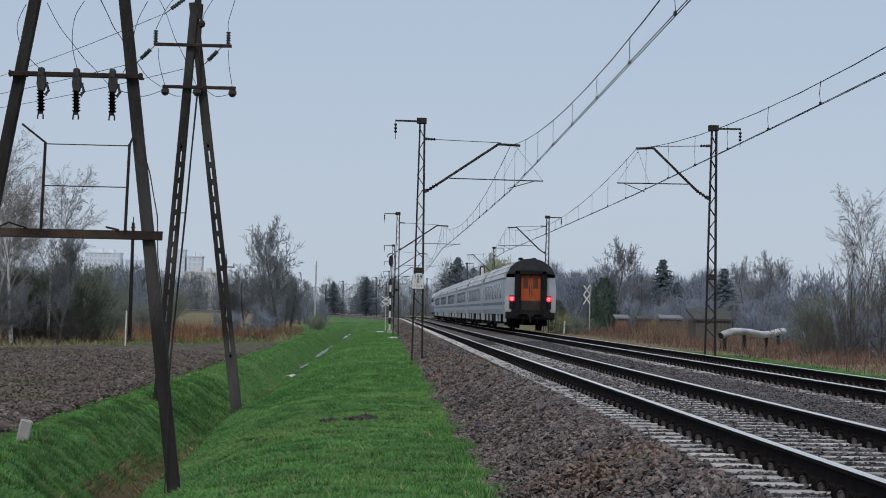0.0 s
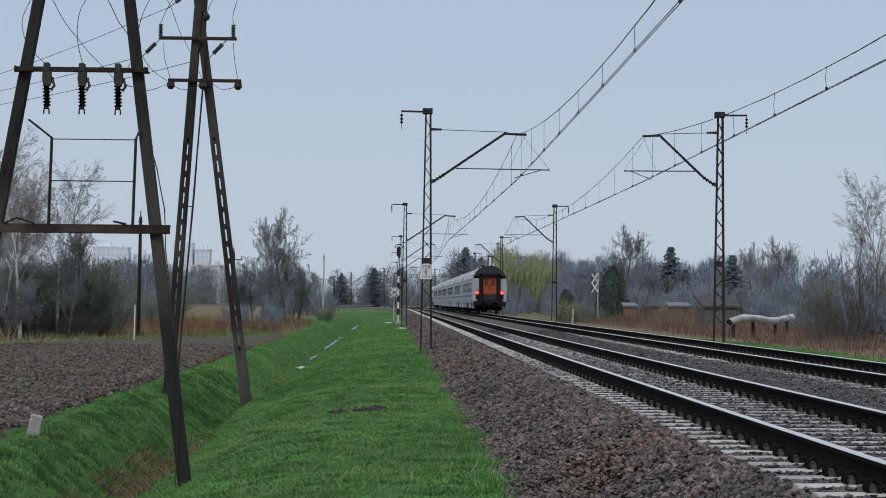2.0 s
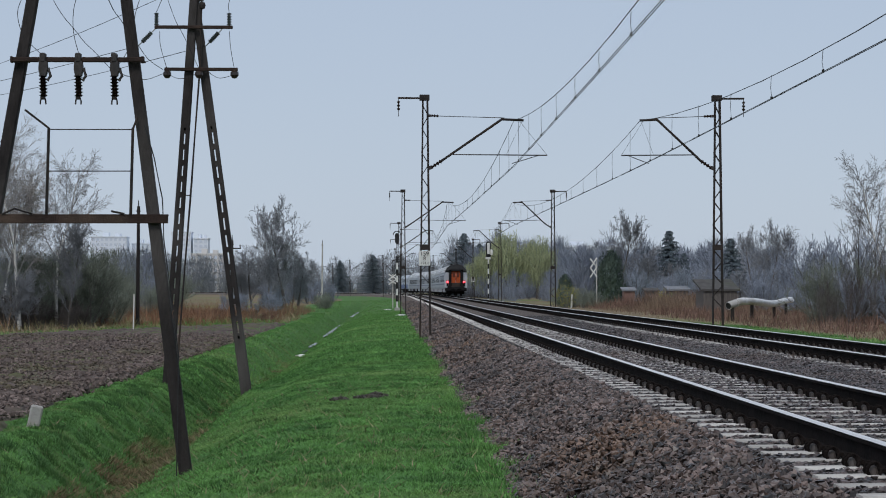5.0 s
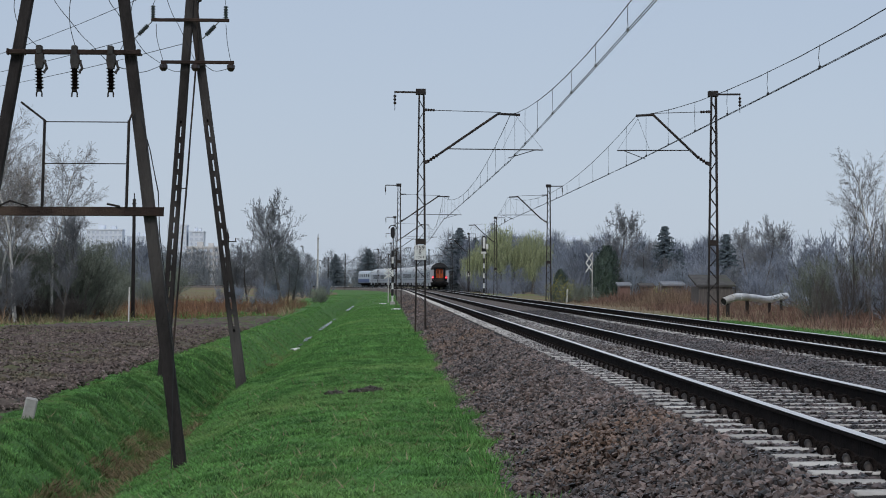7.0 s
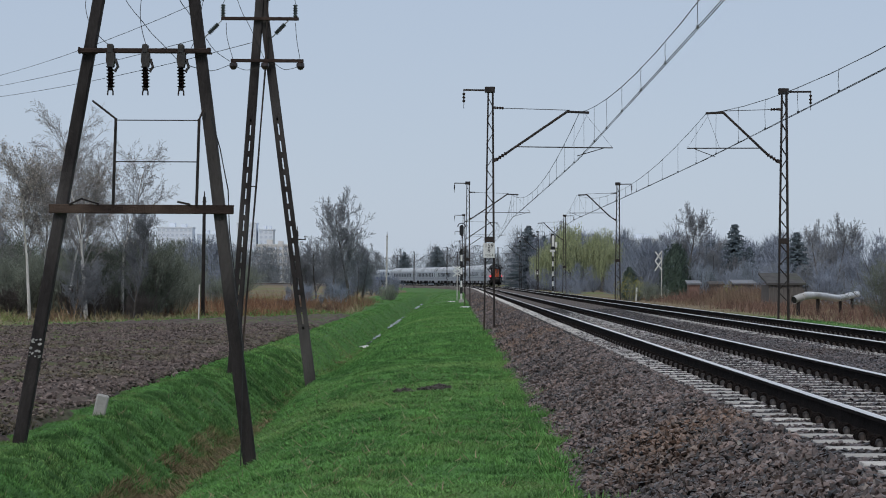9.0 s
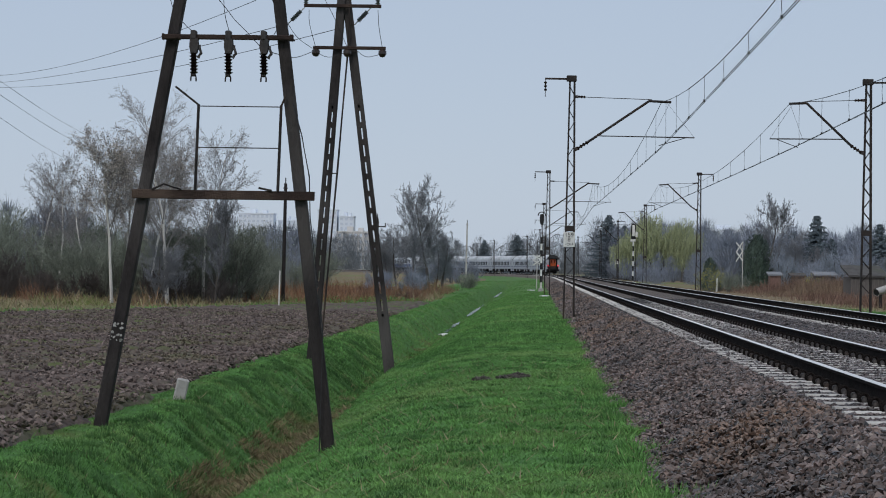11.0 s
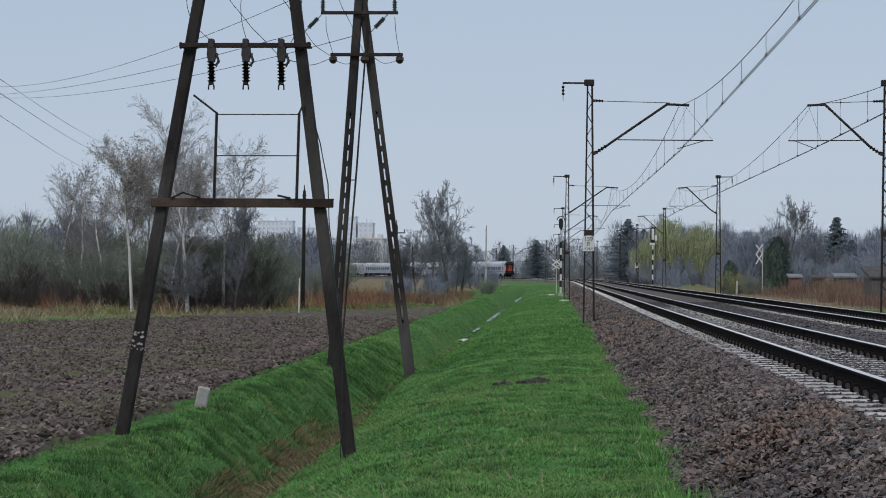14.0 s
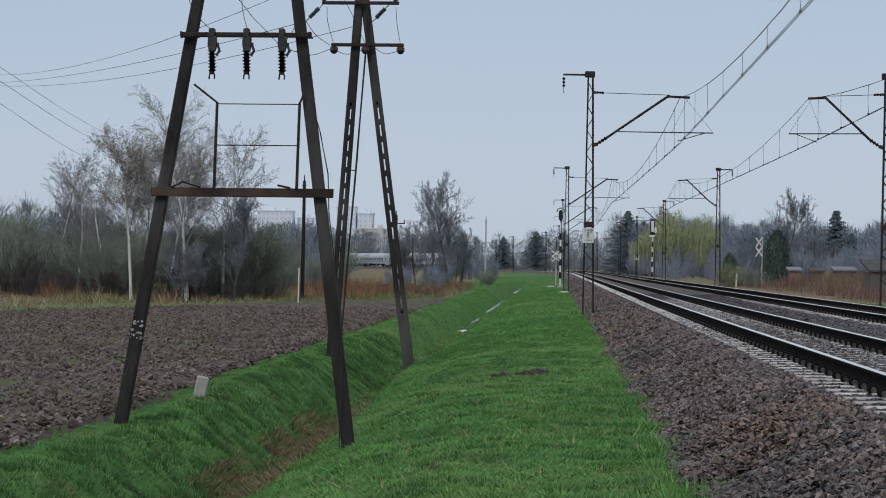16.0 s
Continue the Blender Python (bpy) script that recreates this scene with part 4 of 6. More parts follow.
def build_rear_frame():
    y = 44.5
    f = thing("power_pole", "slotted dark concrete A-frame power pole beyond the ditch", "power pole")
    part("leg", slotted_leg((-4.81, y, -1.5), (-4.24, y, 7.3), 0.235, 0.175, 0.085, 12), OLDPOLE, f)
    part("leg", slotted_leg((-3.02, y + 0.05, -1.9), (-4.27, y + 0.05, 7.55), 0.24, 0.175, 0.085, 12), OLDPOLE, f)
    sh = Shape()
    sh.loft([[(-4.16 + x, y + 0.02 + d, z) for x, d in ((-w, -0.09), (w, -0.09), (w, 0.09), (-w, 0.09))] for z, w in ((7.2, 0.065), (11.2, 0.055))])
    part("top_shaft", sh, OLDPOLE, f)
    for z, x0, x1 in ((6.61, -5.07, -3.40), (5.705, -4.86, -3.29)):
        sh = Shape()
        sh.box(x0, x1, y - 0.19, y - 0.12, z - 0.035, z + 0.035, 0.008)
        part("crossarm", sh, RUST, f)
    for x in (-5.03, -3.475):
        sh = Shape()
        insulator(sh, (x, y - 0.15, 6.65), (x, y - 0.15, 6.93), 5, 0.032, 0.058)
        part("insulator", sh, PALEINS, f, "grey ribbed pin insulator")
        sh = Shape()
        x0, x1 = (-5.06, -5.40) if x < -4 else (-3.63, -3.96)
        a, b = Vector((x0, y - 0.15, 6.57)), Vector((x1, y - 0.25, 6.20))
        insulator(sh, a.lerp(b, 0.22), a.lerp(b, 0.80), 7, 0.038, 0.055)
        sh.tube([a, b], 0.013, 5)
        part("strain_insulator", sh, PALEINS, f, "grey ribbed strain insulator")
    sh = Shape()
    a, b = Vector((-4.30, y - 0.1, 7.72)), Vector((-4.865, y - 0.2, 7.25))
    insulator(sh, a.lerp(b, 0.25), a.lerp(b, 0.75), 6, 0.038, 0.055)
    sh.tube([a, b], 0.013, 5)
    part("strain_insulator", sh, PALEINS, f, "grey ribbed strain insulator")
    for x in (-4.80, -4.12, -3.36):
        sh = Shape()
        sh.lathe([(0.03, -0.02), (0.085, -0.05), (0.09, -0.12), (0.05, -0.18), (0.02, -0.19)], (x, y - 0.15, 5.70), 10)
        part("bushing", sh, PORCELAIN, f)
    sh = Shape()
    sh.tube([(-4.05, y - 0.16, 7.5), (-4.11, y - 0.14, 5.6), (-4.28, y - 0.13, 3.2), (-4.45, y - 0.13, 1.0), (-4.60, y - 0.13, -1.0)], 0.022, 6)
    sh.tube([(-4.30, y - 0.14, 3.0), (-4.44, y - 0.15, 3.0)], 0.012, 5)
    part("conduit", sh, STEEL, f)
    sh = Shape()
    sh.lathe([(0.02, -0.09), (0.06, -0.07), (0.075, 0.0), (0.05, 0.06), (0.02, 0.07)], (-4.05, y - 0.2, 7.08), 10)
    part("cap", sh, STEEL, f)
    return f


build_front_frame()
build_rear_frame()


def power_wires():
    runs = []
    # slack jumpers above the front frame
    for pts in ([(-4.53, 4.707), (-4.589, 4.55), (-4.611, 4.42), (-4.58, 4.253), (-4.50, 4.087), (-4.354, 3.936), (-4.26, 3.86)],
                [(-3.80, 4.76), (-3.885, 4.595), (-3.912, 4.44), (-3.912, 4.258), (-3.883, 4.077), (-3.82, 3.87)],
                [(-4.27, 4.73), (-4.139, 4.497), (-4.032, 4.345), (-3.90, 4.193), (-3.767, 4.03), (-3.635, 3.903), (-3.44, 3.70)],
                [(-3.03, 4.78), (-3.114, 4.589), (-3.161, 4.407), (-3.177, 4.251), (-3.219, 3.99), (-3.29, 3.82), (-3.36, 3.72)]):
        runs.append([(x, 25.34 + 0.06 * k, z) for k, (x, z) in enumerate(reversed(pts))])
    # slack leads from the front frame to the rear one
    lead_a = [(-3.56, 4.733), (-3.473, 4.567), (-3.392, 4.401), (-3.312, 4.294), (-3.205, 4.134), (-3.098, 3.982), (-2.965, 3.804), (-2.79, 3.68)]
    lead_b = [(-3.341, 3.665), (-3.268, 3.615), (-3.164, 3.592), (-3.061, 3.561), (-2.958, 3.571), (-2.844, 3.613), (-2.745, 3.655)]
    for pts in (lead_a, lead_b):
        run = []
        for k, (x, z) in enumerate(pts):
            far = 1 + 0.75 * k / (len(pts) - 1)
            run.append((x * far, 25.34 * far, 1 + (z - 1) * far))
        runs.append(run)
    for pts in ([(-5.03, 6.93), (-4.909, 7.206), (-4.78, 7.436), (-4.62, 7.65)], [(-5.0, 7.62), (-4.82, 7.277), (-4.626, 6.76), (-4.437, 6.403), (-4.12, 5.72)],
                [(-3.475, 6.93), (-3.486, 7.108), (-3.404, 7.428), (-3.33, 7.68)], [(-4.038, 7.14), (-3.988, 7.322), (-3.80, 7.65)],
                [(-4.96, 6.52), (-4.94, 6.2), (-4.80, 5.70)], [(-3.47, 6.52), (-3.44, 6.15), (-3.36, 5.70)],
                [(-4.80, 5.60), (-4.73, 5.566), (-4.503, 5.50), (-4.237, 5.58), (-4.12, 5.62)], [(-4.12, 5.62), (-3.945, 5.66), (-3.83, 5.58), (-3.693, 5.516), (-3.514, 5.543), (-3.36, 5.60)]):
        runs.append([(x, 44.33, z) for x, z in pts])
    # long spans away over the field
    for (x, z), (xm, zm), (xf, zf) in (((-4.865, 7.25), (-15.4, 7.86), (-25.87, 9.57)), ((-5.40, 6.20), (-15.7, 7.45), (-25.86, 9.22)), ((-3.96, 6.20), (-15.0, 7.20), (-25.86, 9.06))):
        b, c = 4 * zm - 3 * z - zf, 2 * (zf + z - 2 * zm)
        runs.append([(x + (xf - x) * u, 44.25 + 50.75 * u, z + b * u + c * u * u) for u in [k / 8 for k in range(13)]])
    for (x0, z0), (x1, z1) in zip(((-16.3, 6.61), (-16.3, 6.2), (-16.28, 5.53)), ((-21.82, 7.09), (-21.82, 6.49), (-22.36, 5.7))):
        k = 1.6
        runs.append([(x1 + (x0 - x1) * k, 100 - 40 * k, z1 + (z0 - z1) * k + 0.15), (x0, 60, z0), ((x0 + x1) / 2, 80, (z0 + z1) / 2 - 0.1), (x1, 100, z1), (x1 * 1.12 - x0 * 0.12, 104.8, z1)])
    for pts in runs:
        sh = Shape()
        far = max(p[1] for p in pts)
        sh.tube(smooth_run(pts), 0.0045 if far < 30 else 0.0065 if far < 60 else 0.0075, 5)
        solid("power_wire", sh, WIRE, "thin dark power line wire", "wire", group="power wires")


power_wires()


# ---------- the train ----------
SIDE = [(1.36, 0.98), (1.41, 1.25), (1.415, 2.4), (1.385, 2.75), (1.33, 3.02)]
ROOF = [(1.33, 3.02), (1.26, 3.30), (1.08, 3.60), (0.80, 3.84), (0.45, 3.99), (0.0, 4.05)]
HALF = 13.05


def bogie(y):
    sh = Shape()
    for x in (-1.0, 1.0):
        sh.box(x - 0.08, x + 0.08, y - 1.7, y + 1.7, 0.55, 0.78, 0.03)
        for w in (-1.25, 1.25):
            sh.box(x - 0.13, x + 0.13, y + w - 0.2, y + w + 0.2, 0.34, 0.72, 0.04)
    sh.box(-0.95, 0.95, y - 0.3, y + 0.3, 0.5, 0.9, 0.05)
    for w in (-1.25, 1.25):
        for x in (-0.75, 0.75):
            sh.tube([(x - 0.065, y + w, 0.46), (x + 0.065, y + w, 0.46)], 0.46, 20)
        sh.tube([(-0.75, y + w, 0.46), (0.75, y + w, 0.46)], 0.08, 8)
    return sh


def build_coach(last):
    car = thing("passenger_coach", "silver-grey passenger coach with an orange end door and red tail lamps" if last else "silver-grey passenger coach with tinted windows and silver roof",
                "railway coach", group="coaches of the train")
    ys = [-HALF + i * HALF / 13 for i in range(27)]
    sh = Shape()
    for e in (-1, 1):
        sh.loft([[(e * x, y, z) for x, z in SIDE] for y in (-HALF, HALF)], closed=False)
    sh.poly([(-1.36, -HALF, 0.98), (1.36, -HALF, 0.98), (1.36, HALF, 0.98), (-1.36, HALF, 0.98)])
    for e in (-1, 1):
        sh.poly([(x, e * HALF, z) for x, z in SIDE] + [(-x, e * HALF, z) for x, z in reversed(SIDE)])
    for e in (-1, 1):
        sh.box(e * 1.39 - 0.03, e * 1.39 + 0.03, -HALF, HALF, 2.99, 3.05)
    body = part("body", sh, COACHSIDE, car)
    sh = Shape()
    full = [(-x, z) for x, z in ROOF] + [(x, z) for x, z in reversed(ROOF[:-1])]
    rings = []
    for i in range(26):
        rib = 0.0 if i % 2 else 0.03
        rings += [[(x * (1 + rib * 0.5), y, z + rib) for x, z in full] for y in (ys[i] + 0.01, ys[i + 1] - 0.01)]
    sh.loft(rings, closed=False)
    part("roof", sh, COACHROOF, car, "ribbed silver roof")
    for e in (-1, 1):
        for k in (1, 2, 3):
            (xa, za), sh = ROOF[k], Shape()
            sh.bar((e * (xa + 0.012), -HALF + 0.3, za + 0.012), (e * (xa + 0.012), HALF - 0.3, za + 0.012), 0.035, 0.03)
            part("roof_seam", sh, COACHSEAM, car, "dark lengthwise roof seam")
    for y in (-8, -3, 4, 9):
        sh = Shape()
        sh.box(-0.35, 0.35, y - 0.5, y + 0.5, 4.0, 4.12, 0.04)
        part("roof_vent", sh, COACHROOF, car)
    for e in (-1, 1):
        sh = Shape()
        sh.box(e * 1.418 - 0.006, e * 1.418 + 0.006, -HALF + 0.05, HALF - 0.05, 1.50, 1.66)
        part("stripe", sh, COACHBAND, car, "muted blue stripe")
    wsh = Shape()
    wsh.box(-0.012, 0.012, -0.58, 0.58, 1.86, 2.72, 0.004)
    wme = wsh.mesh("window", COACHGLASS)
    for e in (-1, 1):
        for i in range(11):
            o = part("window", wme, COACHGLASS, car)
            o.matrix_basis = pose(e * 1.408, -8.9 + i * 1.78, 0)
        for y in (-11.6, 11.6):
            sh = Shape()
            sh.box(e * 1.412 - 0.014, e * 1.412 + 0.014, y - 0.42, y + 0.42, 1.02, 2.86, 0.006)
            d = part("door", sh, COACHSIDE, car, "pale entrance door")
            sh = Shape()
            sh.box(e * 1.428 - 0.006, e * 1.428 + 0.006, y - 0.25, y + 0.25, 1.9, 2.65)
            part("door_window", sh, COACHGLASS, d)
    for y in (-9.5, 9.5):
        part("bogie", bogie(y), COACHDARK, car, "black bogie with wheels")
    sh = Shape()
    for y0, y1, b in ((-6.8, -4.6, 0.5), (-3.6, -1.0, 0.42), (0.2, 2.2, 0.55), (3.4, 6.6, 0.45)):
        sh.box(-1.3, 1.3, y0, y1, b, 0.99, 0.04)
    part("underframe_box", sh, COACHDARK, car)
    for e in (-1, 1):
        sh = Shape()
        for y0, y1 in ((-12.9, -11.2), (-7.4, -6.9), (6.9, 7.4), (11.2, 12.9), (-4.4, -3.8), (2.4, 3.2)):
            sh.box(e * 1.33 - 0.05, e * 1.33 + 0.05, y0, y1, 0.55, 1.02, 0.015)
        part("skirt", sh, COACHSIDE, car)
    for end in (-1, 1):
        y = end * HALF
        sh = Shape()
        arch = [(x * 1.01, z + 0.01) for x, z in full if z > 3.1]
        arch = [(-1.38, 3.10)] + arch + [(1.38, 3.10)]
        sh.loft([[(x, y + end * 0.10, z) for x, z in arch] + [(1.24, y + end * 0.10, 3.22), (-1.24, y + end * 0.10, 3.22)], [(x, y - end * 0.3, z + 0.012) for x, z in arch] + [(1.24, y - end * 0.3, 3.22), (-1.24, y - end * 0.3, 3.22)]])
        part("end_hood", sh, COACHHOOD, car, "dark grey end of the roof")
        sh = Shape()
        for x0, x1, z0, z1 in ((-0.88, -0.57, 0.95, 3.40), (0.57, 0.88, 0.95, 3.40), (-0.88, 0.88, 3.16, 3.42), (-0.88, 0.88, 0.95, 1.26)):
            sh.box(x0, x1, min(y, y + end * 0.36), max(y, y + end * 0.36), z0, z1, 0.05)
        part("gangway_frame", sh, COACHDARK, car, "black rubber gangway frame")
        sh = Shape()
        sh.box(-1.36, 1.36, min(y, y + end * 0.16), max(y, y + end * 0.16), 0.72, 1.12, 0.03)
        sh.box(-0.2, 0.2, min(y, y + end * 0.4), max(y, y + end * 0.4), 0.86, 1.06, 0.03)
        sh.bar((0, y + end * 0.35, 1.0), (0, y + end * 0.38, 0.55), 0.09)
        sh.tube([(0.35, y + end * 0.2, 0.95), (0.4, y + end * 0.35, 0.55), (0.5, y + end * 0.2, 0.42)], 0.03, 6)
        sh.tube([(-0.35, y + end * 0.2, 0.95), (-0.4, y + end * 0.35, 0.55), (-0.5, y + end * 0.2, 0.42)], 0.03, 6)
        part("headstock", sh, COACHDARK, car)
        for x in (-0.875, 0.875):
            sh = Shape()
            sh.tube([(x, y + end * 0.1, 1.05), (x, y + end * 0.5, 1.05)], 0.10, 12)
            sh.tube([(x, y + end * 0.5, 1.05), (x, y + end * 0.56, 1.05)], 0.24, 16)
            part("buffer", sh, COACHDARK, car)
        sh = Shape()
        sh.box(-0.56, 0.56, min(y + end * 0.05, y + end * 0.1), max(y + end * 0.05, y + end * 0.1), 1.26, 1.74)
        part("threshold", sh, STEEL, car, "dark gangway threshold")
        for e in (-1, 1):
            sh = Shape()
            sh.box(min(e * 0.02, e * 0.55), max(e * 0.02, e * 0.55), min(y + end * 0.04, y + end * 0.09), max(y + end * 0.04, y + end * 0.09), 1.74, 3.17, 0.01)
            dr = part("end_door", sh, ORANGE, car, "orange sliding end door leaf")
            sh = Shape()
            sh.box(min(e * 0.14, e * 0.42), max(e * 0.14, e * 0.42), min(y + end * 0.085, y + end * 0.1), max(y + end * 0.085, y + end * 0.1), 2.42, 3.02, 0.004)
            part("door_window", sh, DOORGLASS, dr, "dim brown door window")
            sh = Shape()
            sh.tube([(e * 0.07, y + end * 0.12, 2.1), (e * 0.07, y + end * 0.12, 2.55)], 0.016, 6)
            part("door_handle", sh, COACHDARK, dr)
    if last:
        for x in (-1.02, 1.02):
            sh = Shape()
            sh.box(x - 0.13, x + 0.13, -HALF - 0.10, -HALF - 0.005, 1.28, 2.02, 0.03)
            lamp = part("lamp_housing", sh, COACHDARK, car, "black box of the tail lamp")
            sh = Shape()
            sh.tube([(x, -HALF - 0.09, 1.84), (x, -HALF - 0.13, 1.84)], [0.165, 0.15], 18)
            part("tail_lamp", sh, TAILLAMP, lamp, "glowing red tail lamp")
            sh = Shape()
            sh.tube([(x + 0.065 * math.cos(a), -HALF - 0.136, 1.84 + 0.065 * math.sin(a)) for a in [k * math.pi / 8 for k in range(17)]], 0.016, 6)
            part("lamp_ring", sh, TAILRING, lamp, "brighter ring of the lamp")
            sh = Shape()
            sh.tube([(x * 1.25, -HALF - 0.05, 1.2), (x * 1.25, -HALF - 0.07, 2.0)], 0.018, 6)
            part("handrail", sh, WHITEPAINT, car)
        for x in (-0.55, 0.18):
            sh = Shape()
            sh.lathe([(0.14, 0), (0.15, 0.08), (0.09, 0.14), (0.02, 0.15)], (x, -HALF + 0.3, 3.98), 10)
            part("roof_vent", sh, COACHDARK, car)
    return car


def build_loco():
    lo = thing("locomotive", "pale grey and blue electric locomotive", "locomotive")
    h = 7.2
    prof = [(-1.45, 1.0), (1.45, 1.0), (1.48, 1.3), (1.46, 3.1), (1.2, 3.55), (0.6, 3.78), (-0.6, 3.78), (-1.2, 3.55), (-1.46, 3.1), (-1.48, 1.3)]
    sh = Shape()
    sh.loft([[(x * 0.92, y0, z * 0.96 + 0.03) for x, z in prof] if k in (0, 3) else [(x, y0, z) for x, z in prof] for k, y0 in enumerate((-h - 0.35, -h, h, h + 0.35))])
    part("body", sh, LOCOWHITE, lo)
    for e in (-1, 1):
        sh = Shape()
        sh.box(e * 1.475 - 0.02, e * 1.475 + 0.02, -h, h, 1.05, 1.85, 0.01)
        part("side_panel", sh, LOCOBLUE, lo, "blue lower side panel")
        for y in (-6.2, -3.6, -1.2, 1.2, 3.6, 6.2):
            sh = Shape()
            sh.box(e * 1.47 - 0.02, e * 1.47 + 0.02, y - 0.45, y + 0.45, 2.3, 2.95, 0.01)
            part("window", sh, COACHGLASS, lo)
    for e in (-1, 1):
        for x in (-0.65, 0.65):
            sh = Shape()
            sh.box(x - 0.5, x + 0.5, e * (h + 0.27), e * (h + 0.36), 2.35, 3.0) if e > 0 else sh.box(x - 0.5, x + 0.5, -h - 0.36, -h - 0.27, 2.35, 3.0)
            part("windscreen", sh, COACHGLASS, lo)
    sh = Shape()
    for y in (-5, 5):
        sh.bar((-0.5, y, 3.8), (-0.5, y + 0.9, 4.3), 0.05)
        sh.bar((0.5, y, 3.8), (0.5, y + 0.9, 4.3), 0.05)
        sh.bar((0, y + 0.9, 4.3), (0, y, 5.2), 0.05)
        sh.bar((-0.8, y, 5.2), (0.8, y, 5.2), 0.06)
        sh.box(-0.9, 0.9, y - 0.8, y + 0.8, 3.76, 3.86)
    part("pantograph", sh, STEEL, lo)
    for y in (-4.2, 4.2):
        part("bogie", bogie(y), COACHDARK, lo)
    sh = Shape()
    sh.box(-1.4, 1.4, -h - 0.5, h + 0.5, 0.75, 1.02, 0.03)
    part("frame", sh, COACHDARK, lo)
    return lo


LAST = build_coach(True)
CARS = [LAST]
_plain = build_coach(False)
CARS.append(_plain)
for _i in range(4):
    CARS.append(copy_thing(_plain, Matrix.Identity(4)))
LOCO = build_loco()
TAIL0, SPEED, PITCH = 113.7, 28.64, 26.4


def motions():
    """The train runs away round the curve."""
    for i, car in enumerate(CARS + [LOCO]):
        off, half = (13.2 + PITCH * i, 9.5) if i < 6 else (PITCH * 6 + 8.1, 4.2)
        rows = []
        for n in range(0, 33):
            t = n * 0.5
            s = TAIL0 + SPEED * t + off
            xa, ya, _ = line(s - half, AXIS_B)
            xb, yb, _ = line(s + half, AXIS_B)
            rows.append((t, pose((xa + xb) / 2, (ya + yb) / 2, 0, 0, 0, math.degrees(math.atan2(-(xb - xa), yb - ya)))))
        walk(car, rows)


# ---------- signals and crossing signs ----------
def build_signal(x, y, h, label, near):
    sg = thing("railway_signal", label, "signal", pose(x, y, 0))
    n = int((h - 1.6) / 0.5)
    sh = Shape()
    sh.tube([(0, 0, i * 0.5 - 0.5) for i in range(n + 2)], 0.085, 10, caps=False)
    sh.k = [(i // 10) % 2 for i in range(len(sh.f))]
    part("mast", sh, [WHITEPAINT, BLACKPAINT], sg, "mast in white and dark bands")
    sh = Shape()
    ring = [(0.32 * math.cos(q), 0.32 * math.sin(q)) for q in [math.pi * i / 10 for i in range(11)]]
    wd = 0.5 if near else 0.75
    low = h - 1.0 if near else h - 1.75
    outline = [(px * wd, h - 0.45 + pz * wd) for px, pz in ring] + [(-0.32 * wd, low), (0, low - 0.2), (0.32 * wd, low)]
    sh.loft([[(px, d, pz) for px, pz in outline] for d in (-0.06, 0.06)])
    board = part("backboard", sh, BLACKPAINT, sg, "black rounded backboard")
    sh = Shape()
    if near:
        sh.tube([(0.30 * math.cos(q), -0.1, h - 0.45 + 0.30 * math.sin(q)) for q in [math.pi * i / 10 for i in range(11)]], 0.04, 6)
    else:
        sh.box(-0.13, 0.13, -0.16, -0.07, h - 1.5, h - 0.4, 0.02)
        sh.box(0.18, 0.42, -0.12, -0.07, h - 1.6, h - 1.05, 0.02)
        sh.box(-0.30, 0.22, -0.12, -0.07, h - 2.05, h - 1.82, 0.02)
    part("lamp_box", sh, BLACKPAINT if near else WHITEPAINT, sg)
    sh = Shape()
    sh.bar((0.25, 0.15, 0), (0.25, 0.15, h - 1.8), 0.05)
    for i in range(12):
        sh.bar((0.05, 0.12, 0.3 + i * 0.4), (0.25, 0.15, 0.3 + i * 0.4), 0.025)
    part("ladder", sh, STEEL, sg)
    sh = Shape()
    sh.box(-0.2, 0.2, -0.2, 0.2, -1.0, -0.45, 0.03)
    part("base", sh, CONCRETE, sg)


build_signal(0.46, 160.0, 5.6, "railway signal seen from behind on a banded mast", True)
build_signal(9.8, 208.0, 6.0, "railway signal with white plates on a banded mast", False)


def build_cross(x, y, z, h, off=0.0, wide=0.36, tall=0.25, gap=0.44):
    c = thing("level_crossing_sign", "white double crossbuck sign on a thin grey post", "road sign", pose(x, y, z), group="crossing signs")
    sh = Shape()
    sh.tube([(0, 0, -0.3), (0, 0, h)], 0.045, 8)
    part("post", sh, CONCRETE, c)
    for dz in (-tall, -tall - gap):
        for e in (-1, 1):
            sh = Shape()
            t = tall * (1.0 if e > 0 else 0.85)
            sh.bar((off - wide * e, -0.06 - 0.01 * e, h + dz - t), (off + wide * e, -0.06 - 0.01 * e, h + dz + t), 0.10, 0.012)
            part("arm", sh, WHITEPAINT, c)


build_cross(0.15, 180, -0.75, 3.05)
build_cross(17.94, 180, -0.5, 4.2, -0.28, 0.29, 0.46, 0.80)
build_cross(11.0, 400, -0.6, 3.4, 0.0, 0.34, 0.40, 0.72)
sg = thing("track_sign", "small white square sign on a post by the track", "sign", pose(10.9, 275, 0))
sh = Shape()
sh.tube([(0, 0, -0.8), (0, 0, 2.6)], 0.05, 6)
part("post", sh, STEEL, sg)
sh = Shape()
sh.box(-0.25, 0.25, -0.08, -0.05, 1.9, 2.5, 0.01)
part("plate", sh, WHITEPAINT, sg)
sh = Shape()
for dx in (-0.1, 0.1):
    sh.box(dx - 0.05, dx + 0.05, -0.09, -0.082, 2.05, 2.35)
part("marking", sh, BLACKPAINT, sg)


